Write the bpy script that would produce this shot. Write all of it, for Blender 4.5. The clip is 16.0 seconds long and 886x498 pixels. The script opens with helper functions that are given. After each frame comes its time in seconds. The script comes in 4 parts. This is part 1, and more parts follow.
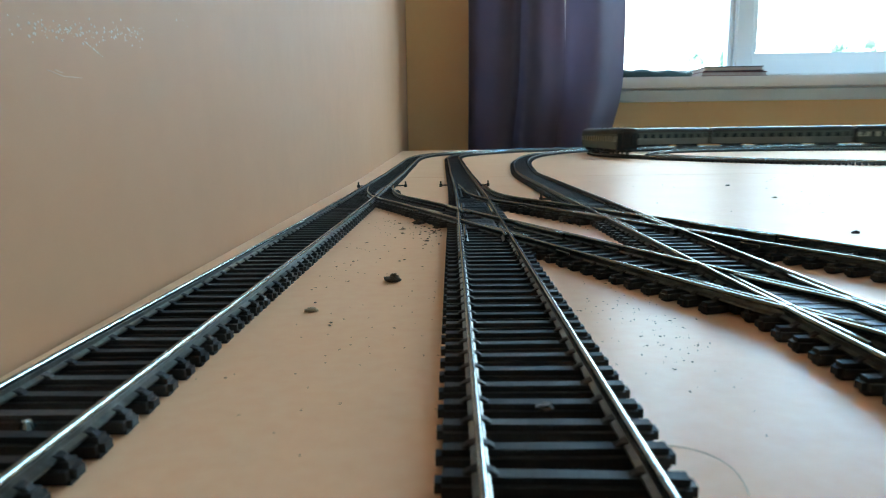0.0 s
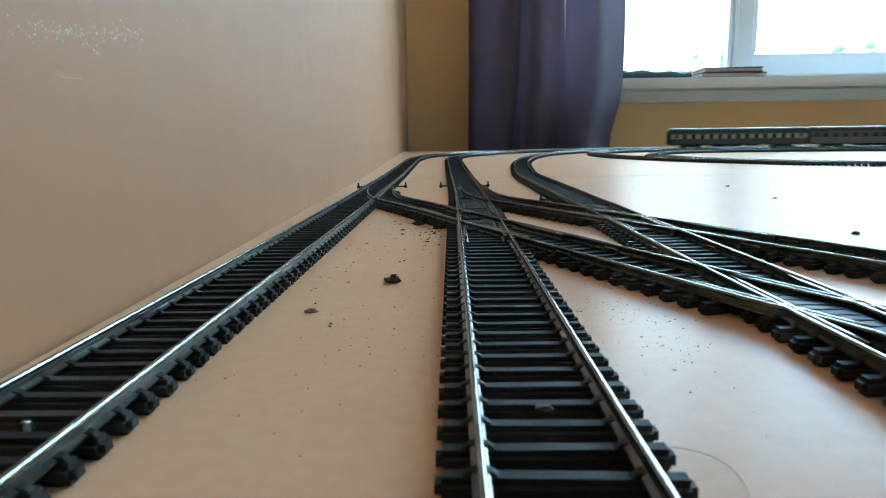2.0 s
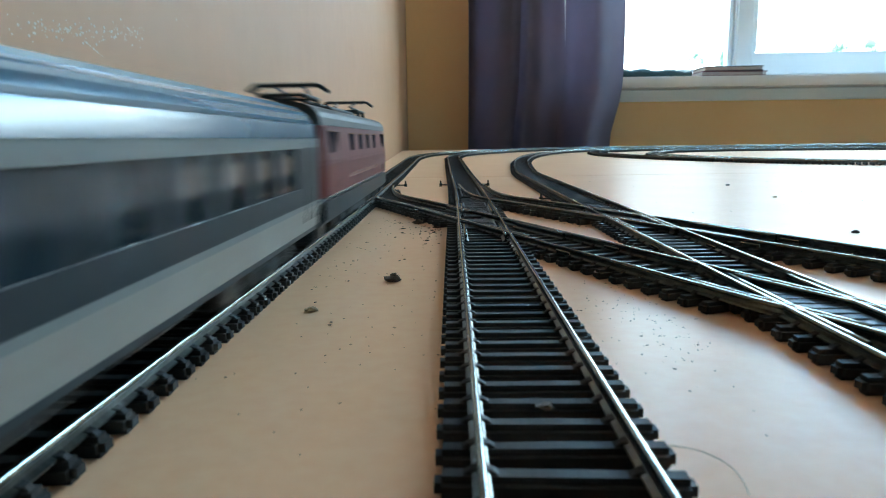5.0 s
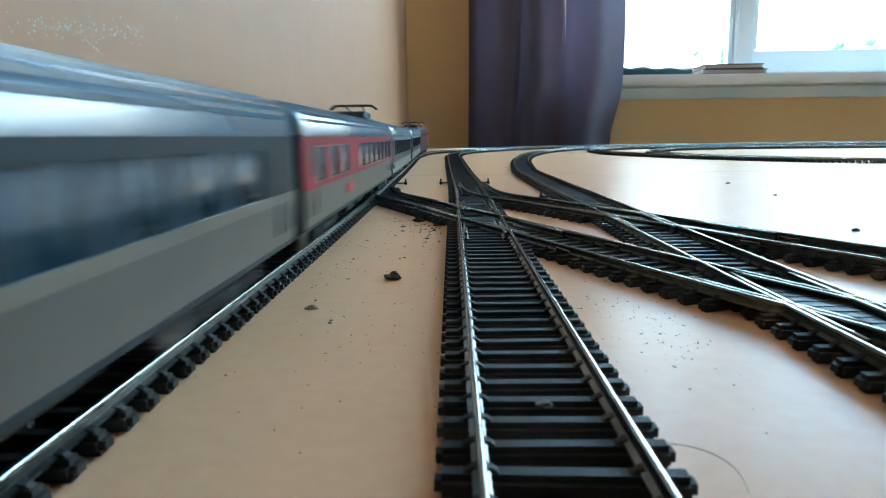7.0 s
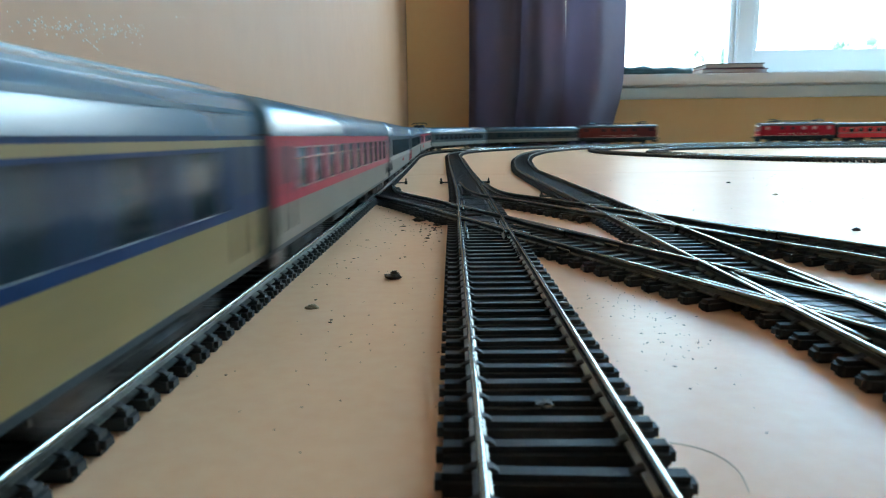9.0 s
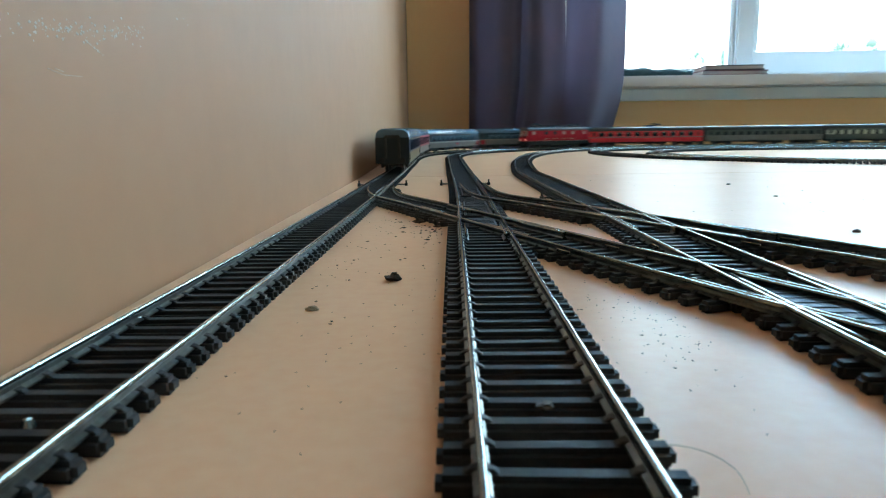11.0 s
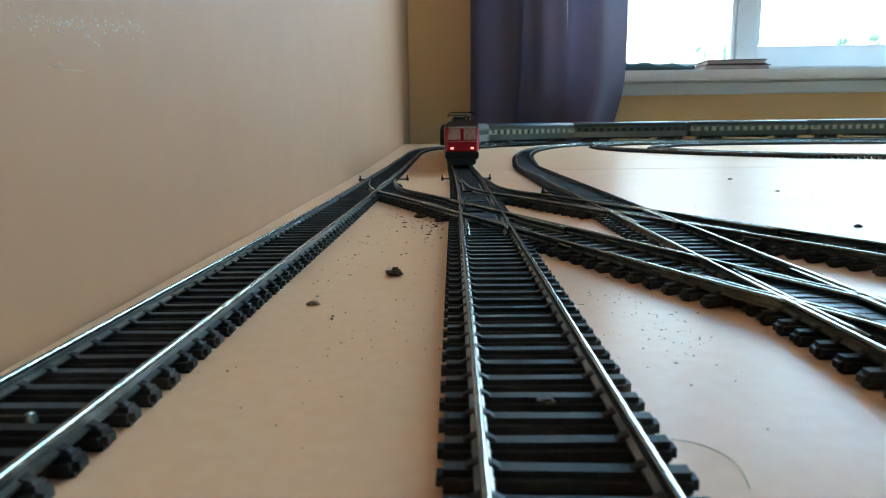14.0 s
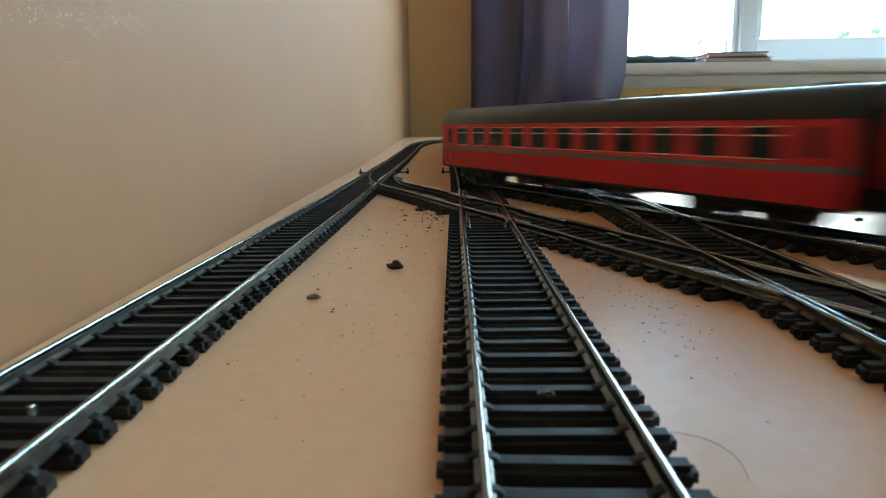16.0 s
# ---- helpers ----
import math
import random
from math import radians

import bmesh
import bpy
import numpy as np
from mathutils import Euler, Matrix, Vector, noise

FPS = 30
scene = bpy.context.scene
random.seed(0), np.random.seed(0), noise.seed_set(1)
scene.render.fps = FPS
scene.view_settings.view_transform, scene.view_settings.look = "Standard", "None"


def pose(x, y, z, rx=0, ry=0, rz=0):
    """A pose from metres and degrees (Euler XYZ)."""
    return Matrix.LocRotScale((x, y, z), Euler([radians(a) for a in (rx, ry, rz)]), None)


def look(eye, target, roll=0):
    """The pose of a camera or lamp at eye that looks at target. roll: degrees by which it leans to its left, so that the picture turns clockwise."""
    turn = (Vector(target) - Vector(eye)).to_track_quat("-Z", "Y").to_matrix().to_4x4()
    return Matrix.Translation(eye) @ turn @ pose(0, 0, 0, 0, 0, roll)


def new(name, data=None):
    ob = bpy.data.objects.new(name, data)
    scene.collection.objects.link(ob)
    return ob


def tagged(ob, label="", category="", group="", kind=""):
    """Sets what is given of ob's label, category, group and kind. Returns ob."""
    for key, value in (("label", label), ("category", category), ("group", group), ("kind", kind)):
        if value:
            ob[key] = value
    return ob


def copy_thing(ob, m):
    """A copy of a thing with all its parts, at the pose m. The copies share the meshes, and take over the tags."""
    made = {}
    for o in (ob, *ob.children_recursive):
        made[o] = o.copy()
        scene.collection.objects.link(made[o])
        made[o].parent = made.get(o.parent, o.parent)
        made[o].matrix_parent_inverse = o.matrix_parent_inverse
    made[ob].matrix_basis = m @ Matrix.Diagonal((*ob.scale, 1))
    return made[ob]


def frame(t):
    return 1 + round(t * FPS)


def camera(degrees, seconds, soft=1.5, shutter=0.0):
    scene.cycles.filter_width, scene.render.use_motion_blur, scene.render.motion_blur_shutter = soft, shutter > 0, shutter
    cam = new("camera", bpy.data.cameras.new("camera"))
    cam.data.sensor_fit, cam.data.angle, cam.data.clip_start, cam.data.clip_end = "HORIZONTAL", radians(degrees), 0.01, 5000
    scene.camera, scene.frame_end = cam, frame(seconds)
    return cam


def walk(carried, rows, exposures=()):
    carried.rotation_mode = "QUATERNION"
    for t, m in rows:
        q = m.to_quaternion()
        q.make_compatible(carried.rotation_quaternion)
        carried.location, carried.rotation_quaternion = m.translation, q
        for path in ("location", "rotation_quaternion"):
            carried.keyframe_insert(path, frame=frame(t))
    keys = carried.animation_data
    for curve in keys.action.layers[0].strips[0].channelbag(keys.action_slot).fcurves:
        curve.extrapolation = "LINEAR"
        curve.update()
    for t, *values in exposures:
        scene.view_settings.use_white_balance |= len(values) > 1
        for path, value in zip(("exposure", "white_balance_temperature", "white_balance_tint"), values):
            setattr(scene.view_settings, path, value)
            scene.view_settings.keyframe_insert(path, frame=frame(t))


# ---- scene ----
SECONDS = 16.0
# ---------------------------------------------------------------- camera
EYE = Vector((0.0, 0.0, 0.0378))
FOCAL = 1165.0
cam = camera(2 * math.degrees(math.atan(784 / FOCAL)), SECONDS, soft=1.05, shutter=0.95)
# a phone lens focused a hand and a half away: the nearest sleepers and the far wall go soft
cam.data.dof.use_dof, cam.data.dof.focus_distance, cam.data.dof.aperture_fstop = True, 0.25, 56.0


def aim(turn, tilt, roll=-0.75):
    """turn: degrees to the left of the tracks, tilt: degrees below the level."""
    a, b = radians(turn), radians(tilt)
    way = Vector((-math.sin(a) * math.cos(b), math.cos(a) * math.cos(b), -math.sin(b)))
    return look(EYE, EYE + way, roll)


# seconds, turn and tilt of the hand-laid phone, which slowly sinks at its back
NOD = (
    (0.0, 0.00, 0.07), (0.5, 0.00, 0.06), (1.0, 0.00, 0.03), (1.5, 0.00, 0.13), (2.0, 0.00, 0.14), (2.5, 0.00, 0.08),
    (3.0, 0.00, 0.06), (3.5, 0.00, 0.00), (4.0, 0.00, 0.06), (4.5, 0.00, 0.05), (6.0, 0.00, 0.03), (6.5, 0.00, 0.00),
    (7.0, 0.01, -0.13), (7.5, 0.01, 0.13), (8.0, 0.04, -0.22), (8.5, 0.04, -0.17), (9.0, 0.04, -0.17),
    (10.2, 0.05, -0.10), (11.5, 0.06, -0.02), (12.0, 0.07, -0.23), (12.5, 0.07, -0.08), (13.0, 0.08, -0.17),
    (13.5, 0.09, -0.33), (14.0, 0.16, -0.48), (14.5, 0.17, -0.51), (15.0, 0.18, -0.58), (15.5, 0.18, -0.65),
    (16.0, 0.21, -1.07),
)
walk(cam, [(t, aim(0.83 + a, 9.55 - b)) for t, a, b in NOD],
     [(0.0, 0.66, 6130, 11), (4.2, 0.66, 6130, 11), (6.3, 0.77, 6130, 11), (9.2, 0.75, 6130, 11), (11.3, 0.66, 6130, 11),
      (15.0, 0.63, 6130, 11), (15.6, 0.71, 6750, 14), (16.0, 0.74, 6850, 14)])

# ---------------------------------------------------------------- light
WALL_Y = 2.05            # inner face of the window wall
world = bpy.data.worlds.new("sky")
scene.world = world
world.use_nodes = True
nt = world.node_tree
sky = nt.nodes.new("ShaderNodeTexSky")
sky.sky_type = "NISHITA"
sky.sun_disc = False
sky.sun_elevation, sky.sun_rotation = radians(38), radians(160)
nt.links.new(sky.outputs[0], nt.nodes["Background"].inputs[0])
nt.nodes["Background"].inputs[1].default_value = 0.15

sun = new("sun", bpy.data.lights.new("sun", "SUN"))
sun.data.energy, sun.data.angle, sun.data.color = 3.0, radians(0.6), (1.0, 0.95, 0.88)
sun.matrix_world = look((0, 0, 6), (0.9, 2.6, 3.2))

# the window's light: white haze over the garden below, blue sky above
for name, low, high, watts, tone, fall in (("garden_light", 0.50, 0.83, 15.0, (0.62, 0.92, 1.0), 0.3), ("sky_light", 0.84, 1.29, 25.0, (0.18, 0.60, 1.0), 0.8)):
    lamp = new(name, bpy.data.lights.new(name, "AREA"))
    lamp.data.shape, lamp.data.size, lamp.data.size_y = "RECTANGLE", 1.78, high - low
    lamp.data.energy, lamp.data.color = watts, tone
    lamp.matrix_world = look((1.29, WALL_Y + 0.19, (low + high) / 2), (1.29, WALL_Y - 0.81, (low + high) / 2 - fall))

# ---------------------------------------------------------------- materials
def material(name, base, rough=0.5, metal=0.0, other=None, scale=40.0, detail=4.0, bump=0.0, bump_scale=None,
             fine=None, gloss_var=0.0, coat=0.0, per_object=0.0, stretch=(1, 1, 1), low=0.35, high=0.65, spec=0.5, grain=0.35):
    """A surface with a broad mottling (base to other), a finer grain on top, and relief."""
    m = bpy.data.materials.new(name)
    m.use_nodes = True
    n, k = m.node_tree.nodes, m.node_tree.links
    b = n["Principled BSDF"]
    b.inputs["Roughness"].default_value, b.inputs["Metallic"].default_value = rough, metal
    b.inputs["Coat Weight"].default_value = coat
    b.inputs["Specular IOR Level"].default_value = spec
    b.inputs["Base Color"].default_value = (*base, 1)
    m.diffuse_color = (*base, 1)
    co = n.new("ShaderNodeTexCoord")
    mp = n.new("ShaderNodeMapping")
    mp.inputs["Scale"].default_value = stretch
    k.new(co.outputs["Object"], mp.inputs[0])
    other = other or tuple(c * 0.8 for c in base)
    big = n.new("ShaderNodeTexNoise")
    big.inputs["Scale"].default_value, big.inputs["Detail"].default_value = scale, detail
    k.new(mp.outputs[0], big.inputs[0])
    ramp = n.new("ShaderNodeValToRGB")
    ramp.color_ramp.elements[0].position, ramp.color_ramp.elements[1].position = low, high
    ramp.color_ramp.elements[0].color, ramp.color_ramp.elements[1].color = (*base, 1), (*other, 1)
    k.new(big.outputs[0], ramp.inputs[0])
    small = n.new("ShaderNodeTexNoise")
    small.inputs["Scale"].default_value, small.inputs["Detail"].default_value = fine or scale * 9, 5
    k.new(mp.outputs[0], small.inputs[0])
    mix = n.new("ShaderNodeMix")
    mix.data_type, mix.blend_type = "RGBA", "OVERLAY"
    mix.inputs[0].default_value = grain
    k.new(ramp.outputs[0], mix.inputs[6])
    k.new(small.outputs[0], mix.inputs[7])
    last = mix.outputs[2]
    if per_object:
        info = n.new("ShaderNodeObjectInfo")
        span = n.new("ShaderNodeMapRange")
        span.inputs["To Min"].default_value, span.inputs["To Max"].default_value = 1 - per_object, 1 + per_object
        k.new(info.outputs["Random"], span.inputs[0])
        hsv = n.new("ShaderNodeHueSaturation")
        k.new(span.outputs[0], hsv.inputs["Value"])
        k.new(last, hsv.inputs["Color"])
        last = hsv.outputs[0]
    k.new(last, b.inputs["Base Color"])
    if gloss_var:
        span = n.new("ShaderNodeMapRange")
        span.inputs["From Min"].default_value, span.inputs["From Max"].default_value = 0.3, 0.7
        span.inputs["To Min"].default_value, span.inputs["To Max"].default_value = rough - gloss_var, rough + gloss_var
        k.new(big.outputs[0], span.inputs[0])
        k.new(span.outputs[0], b.inputs["Roughness"])
    if bump:
        rel = n.new("ShaderNodeBump")
        rel.inputs["Strength"].default_value, rel.inputs["Distance"].default_value = 0.6, bump
        tex = small
        if bump_scale:
            tex = n.new("ShaderNodeTexNoise")
            tex.inputs["Scale"].default_value, tex.inputs["Detail"].default_value = bump_scale, 4
            k.new(mp.outputs[0], tex.inputs[0])
        k.new(tex.outputs[0], rel.inputs["Height"])
        k.new(rel.outputs[0], b.inputs["Normal"])
    return m


def glowing(name, colour, strength):
    m = bpy.data.materials.new(name)
    m.use_nodes = True
    b = m.node_tree.nodes["Principled BSDF"]
    b.inputs["Base Color"].default_value = (*colour, 1)
    b.inputs["Emission Color"].default_value = (*colour, 1)
    b.inputs["Emission Strength"].default_value = strength
    return m


def glass_like(name, tint=(1, 1, 1), rough=0.02):
    m = bpy.data.materials.new(name)
    m.use_nodes = True
    b = m.node_tree.nodes["Principled BSDF"]
    b.inputs["Base Color"].default_value = (*tint, 1)
    b.inputs["Transmission Weight"].default_value = 1.0
    b.inputs["Roughness"].default_value = rough
    b.inputs["IOR"].default_value = 1.45
    return m


BOARD = material("cream_laminate", (0.80, 0.455, 0.262), 0.31, other=(0.775, 0.435, 0.247), scale=22, detail=5, fine=300, gloss_var=0.012, spec=0.023, grain=0.12)
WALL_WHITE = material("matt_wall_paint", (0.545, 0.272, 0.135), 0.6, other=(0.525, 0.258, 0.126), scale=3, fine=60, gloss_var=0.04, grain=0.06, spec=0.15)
WALL_ORANGE = material("ochre_wall_paint", (0.99, 0.61, 0.28), 0.7, other=(0.98, 0.585, 0.26), scale=4, fine=60, bump=0.0001,
                       bump_scale=120, grain=0.06)
CEILING = material("ceiling_paint", (0.88, 0.87, 0.85), 0.8, scale=5, other=(0.85, 0.84, 0.82), grain=0.05)
# out of view; lightened so that it bounces more daylight upwards
FLOOR = material("pale_floor_boards", (0.72, 0.62, 0.50), 0.4, other=(0.66, 0.56, 0.44), scale=6, stretch=(1, 12, 1))
PVC = material("white_frame_paint", (0.86, 0.87, 0.88), 0.35, other=(0.83, 0.84, 0.85), scale=6, grain=0.06)
# for walls out of view: near white, to throw window light back
PALE_WALL = material("pale_wall_paint", (0.93, 0.88, 0.80), 0.7, other=(0.91, 0.86, 0.78), scale=4, fine=60, grain=0.05)
APRON = material("grey_white_paint", (0.86, 0.86, 0.85), 0.5, other=(0.82, 0.83, 0.82), scale=8, grain=0.08)
SILL = material("sill_paint", (0.84, 0.77, 0.74), 0.4, other=(0.80, 0.73, 0.70), scale=8, grain=0.08)
CLOTH = material("curtain_cloth", (0.20, 0.14, 0.165), 0.85, other=(0.125, 0.10, 0.135), scale=8, grain=0.15, fine=900, bump=0.0005,
                 bump_scale=700)
lit = CLOTH.node_tree
thin = lit.nodes.new("ShaderNodeBsdfTranslucent")
thin.inputs[0].default_value = (0.40, 0.36, 0.45, 1)
both = lit.nodes.new("ShaderNodeMixShader")
both.inputs[0].default_value = 0.4
lit.links.new(lit.nodes["Principled BSDF"].outputs[0], both.inputs[1])
lit.links.new(thin.outputs[0], both.inputs[2])
lit.links.new(both.outputs[0], lit.nodes["Material Output"].inputs[0])
SLEEPER = material("dark_brown_plastic", (0.037, 0.034, 0.033), 0.6, other=(0.054, 0.049, 0.046), scale=300, bump=0.0001,
                   bump_scale=1600, per_object=0.3, stretch=(0.35, 1, 1), spec=0.1)
PLATE = material("black_plastic_plate", (0.02, 0.018, 0.017), 0.55, other=(0.032, 0.028, 0.026), scale=250, bump=0.0001, spec=0.2)
RAIL = material("nickel_silver_rail", (0.30, 0.33, 0.31), 0.2, metal=1.0, other=(0.22, 0.24, 0.225), scale=120, gloss_var=0.05,
                fine=900)
RAIL_SIDE = material("tarnished_rail_web", (0.14, 0.145, 0.13), 0.3, metal=1.0, other=(0.08, 0.08, 0.07), scale=180)
DIRT = material("brown_crumb", (0.10, 0.062, 0.03), 0.85, other=(0.05, 0.03, 0.016), scale=900, bump=0.0005)
GRIT = material("tan_crumb", (0.45, 0.31, 0.17), 0.7, other=(0.3, 0.2, 0.1), scale=700, bump=0.0005)
DUST = material("dark_specks", (0.035, 0.025, 0.018), 0.8, other=(0.09, 0.06, 0.035), scale=800)
GREY_METAL = material("weathered_bogie_plastic", (0.022, 0.021, 0.020), 0.6, other=(0.036, 0.033, 0.030), scale=200, spec=0.2)
BLACK = material("black_rubber", (0.012, 0.012, 0.013), 0.6, other=(0.02, 0.02, 0.02), scale=200)
WHEEL = material("blackened_wheel", (0.12, 0.11, 0.1), 0.35, metal=0.9, scale=200)


# ---------------------------------------------------------------- mesh helpers
def finish(bm, name, mat, smooth=False):
    me = bpy.data.meshes.new(name)
    bmesh.ops.recalc_face_normals(bm, faces=bm.faces)
    bm.to_mesh(me)
    bm.free()
    for one in (mat if isinstance(mat, (list, tuple)) else [mat]):
        me.materials.append(one)
    if smooth:
        for f in me.polygons:
            f.use_smooth = True
    return me


def part(name, bm, mat, parent=None, label="", smooth=False):
    ob = new(name, finish(bm, name, mat, smooth))
    if parent is not None:
        ob.parent = parent
    if label:
        ob["label"] = label
    return ob


def thing(name, label, category, group="", kind="", at=None):
    ob = new(name)
    ob.empty_display_size = 0.02
    if at is not None:
        ob.matrix_basis = at
    return tagged(ob, label, category, group, kind)


def add_box(bm, lo, hi, bevel=0.0, seg=1, mi=0):
    c = [(a + b) / 2 for a, b in zip(lo, hi)]
    s = [max(b - a, 1e-6) for a, b in zip(lo, hi)]
    t = bmesh.new()
    bmesh.ops.create_cube(t, size=1, matrix=Matrix.LocRotScale(c, None, s))
    if bevel:
        bmesh.ops.bevel(t, geom=t.edges[:], offset=bevel, segments=seg, affect="EDGES")
    join(bm, t, mi)
    return bm


def join(bm, t, mi=0):
    at = [bm.verts.new(v.co) for v in t.verts]
    t.verts.index_update()
    for f in t.faces:
        g = bm.faces.new([at[v.index] for v in f.verts])
        g.material_index = mi
        g.smooth = f.smooth
    t.free()


def box(lo, hi, bevel=0.0, seg=1):
    return add_box(bmesh.new(), lo, hi, bevel, seg)


def add_tube(bm, a, b, r, seg=8, r2=None, mi=0):
    a, b = Vector(a), Vector(b)
    t = bmesh.new()
    bmesh.ops.create_cone(t, cap_ends=True, segments=seg, radius1=r, radius2=r if r2 is None else r2, depth=(b - a).length)
    q = (b - a).to_track_quat("Z", "Y").to_matrix().to_4x4()
    bmesh.ops.transform(t, matrix=Matrix.Translation((a + b) / 2) @ q, verts=t.verts)
    join(bm, t, mi)
    return bm


def add_blob(bm, at, size, seed, lumps=0.3, sub=2):
    t = bmesh.new()
    bmesh.ops.create_icosphere(t, subdivisions=sub, radius=1)
    for v in t.verts:
        d = 1 + lumps * noise.noise(v.co * 1.6 + Vector((seed * 7.1, seed * 3.3, seed)))
        v.co = Vector((v.co.x * size[0], v.co.y * size[1], v.co.z * size[2])) * d + Vector(at)
    join(bm, t)
    return bm


def extrude(bm, outline, x0, x1, mi=0, caps=True):
    """A prism along x with an outline of (y, z)."""
    a = [bm.verts.new((x0, y, z)) for y, z in outline]
    b = [bm.verts.new((x1, y, z)) for y, z in outline]
    n = len(outline)
    for i in range(n):
        bm.faces.new((a[i], a[(i + 1) % n], b[(i + 1) % n], b[i])).material_index = mi
    if caps:
        bm.faces.new(a).material_index = mi
        bm.faces.new(b[::-1]).material_index = mi
    return bm


# ---------------------------------------------------------------- lines of the tracks
SEAM_Y, RISE = 0.66, 0.010
SLEEPER_TOP = 0.0028
RAIL_TOP = 0.0053


def level(y):
    """The far board climbs a little from the seam on."""
    return RISE * max(0.0, y - SEAM_Y)


class Line:
    """A smooth line through plan points, walked by its length."""

    def __init__(self, points, step=0.004):
        p = [Vector(q) for q in points]
        p = [2 * p[0] - p[1]] + p + [2 * p[-1] - p[-2]]
        xy = []
        for i in range(1, len(p) - 2):
            a, b, c, d = p[i - 1:i + 3]
            k = [0.0]
            for u, v in ((a, b), (b, c), (c, d)):
                k.append(k[-1] + (v - u).length ** 0.5)
            n = max(2, int((c - b).length / step))
            for j in range(n):
                t = k[1] + (k[2] - k[1]) * j / n
                a1 = a.lerp(b, (t - k[0]) / (k[1] - k[0]))
                a2 = b.lerp(c, (t - k[1]) / (k[2] - k[1]))
                a3 = c.lerp(d, (t - k[2]) / (k[3] - k[2]))
                b1 = a1.lerp(a2, (t - k[0]) / (k[2] - k[0]))
                b2 = a2.lerp(a3, (t - k[1]) / (k[3] - k[1]))
                xy.append(b1.lerp(b2, (t - k[1]) / (k[2] - k[1])))
        xy.append(p[-2])
        self.xy = np.array([(q.x, q.y) for q in xy])
        self.s = np.concatenate(([0], np.cumsum(np.hypot(*np.diff(self.xy, axis=0).T))))
        self.length = float(self.s[-1])

    def at(self, s):
        x, y = np.interp(s, self.s, self.xy[:, 0]), np.interp(s, self.s, self.xy[:, 1])
        return Vector((x, y, level(y)))

    def along(self, s):
        return (self.at(s + 0.002) - self.at(s - 0.002)).normalized()

    def s_of(self, x, y):
        return float(self.s[np.argmin(np.hypot(self.xy[:, 0] - x, self.xy[:, 1] - y))])


LX, MX, TX = -0.0540, 0.0115, 0.0730
SLANT_A, SLANT_B = math.tan(radians(22.4)), math.tan(radians(24.6))


def slant_a(y):
    return MX - (y - 0.2745) * SLANT_A


def slant_b(y):
    return 0.0757 - (y - 0.270) * SLANT_B


def quarter(x0, y0, r, n=7):
    """Plan points of a right-hand quarter turn that starts northward at (x0, y0)."""
    return [(x0 + r * (1 - math.cos(a)), y0 + r * math.sin(a)) for a in [math.pi / 2 * i / (n - 1) for i in range(n)]]


BACK_L, BACK_M = 1.59, 1.53
LINE_L = Line([(LX, -3.9), (LX, -2.0), (LX, -0.5), (LX, 0.1), (LX, 0.35), (LX - 0.003, 0.6), (LX - 0.005, 0.85)] +
              quarter(LX - 0.0045, 1.10, 0.49) + [(0.6, BACK_L), (0.9, BACK_L), (1.6, BACK_L), (3.4, BACK_L)])
LINE_M = Line([(MX, -1.2), (MX, -0.3), (MX, 0.2), (MX, 0.42), (MX - 0.004, 0.7), (MX - 0.0072, 0.95)] +
              quarter(MX - 0.0075, 1.10, 0.43) + [(0.6, BACK_M), (0.9, BACK_M), (1.6, BACK_M), (3.4, BACK_M)])
LINE_T = Line([(TX, -0.6), (TX, 0.0), (TX, 0.3), (TX, 0.5), (TX + 0.001, 0.65), (0.083, 0.78), (0.0985, 0.93), (0.13, 1.10), (0.185, 1.26),
               (0.27, 1.38), (0.40, 1.45), (0.6, 1.47), (0.9, 1.47), (1.6, 1.47), (2.6, 1.47)])
LINE_I = Line([(2.4, 0.60), (1.3, 0.68), (0.50, 0.775), (0.378, 0.885), (0.285, 1.05), (0.262, 1.17), (0.285, 1.30), (0.37, 1.375),
               (0.50, 1.385), (0.64, 1.37), (0.86, 1.32), (1.3, 1.22), (2.4, 1.0), (3.4, 0.9)])
LINE_J = Line([(0.60, 0.735), (0.47, 0.815), (0.385, 0.925), (0.345, 1.04), (0.348, 1.15), (0.40, 1.25), (0.50, 1.30), (0.66, 1.305),
               (0.88, 1.25), (1.3, 1.14), (2.0, 1.0)])
LINE_XL = Line([(LX + 0.001, 0.53), (LX + 0.003, 0.475), (slant_a(0.40), 0.40), (slant_a(0.34), 0.34), (slant_a(0.20), 0.20), (slant_a(0.14), 0.14),
                (slant_a(0.105), 0.105), (TX + 0.020, 0.04), (TX + 0.022, -0.1)])
LINE_X = Line([(MX, 0.54), (MX + 0.003, 0.475), (slant_b(0.385), 0.385), (slant_b(0.33), 0.33), (slant_b(0.2), 0.2), (slant_b(0.1), 0.1),
               (slant_b(-0.02), -0.02), (slant_b(-0.5), -0.5), (slant_b(-1.2), -1.2)])


# ---------------------------------------------------------------- room
def structure(name, bm, mat, label, category):
    return tagged(new(name, finish(bm, name, mat)), label, category, kind="structure")


def left_wall_x(y):
    """The wall runs straight behind the camera and swings a little away before it."""
    return -0.0725 - 0.030 * max(0.0, y)


X_RIGHT, Y_BACK, Z_FLOOR, Z_CEIL = 3.6, -4.1, -0.72, 1.85


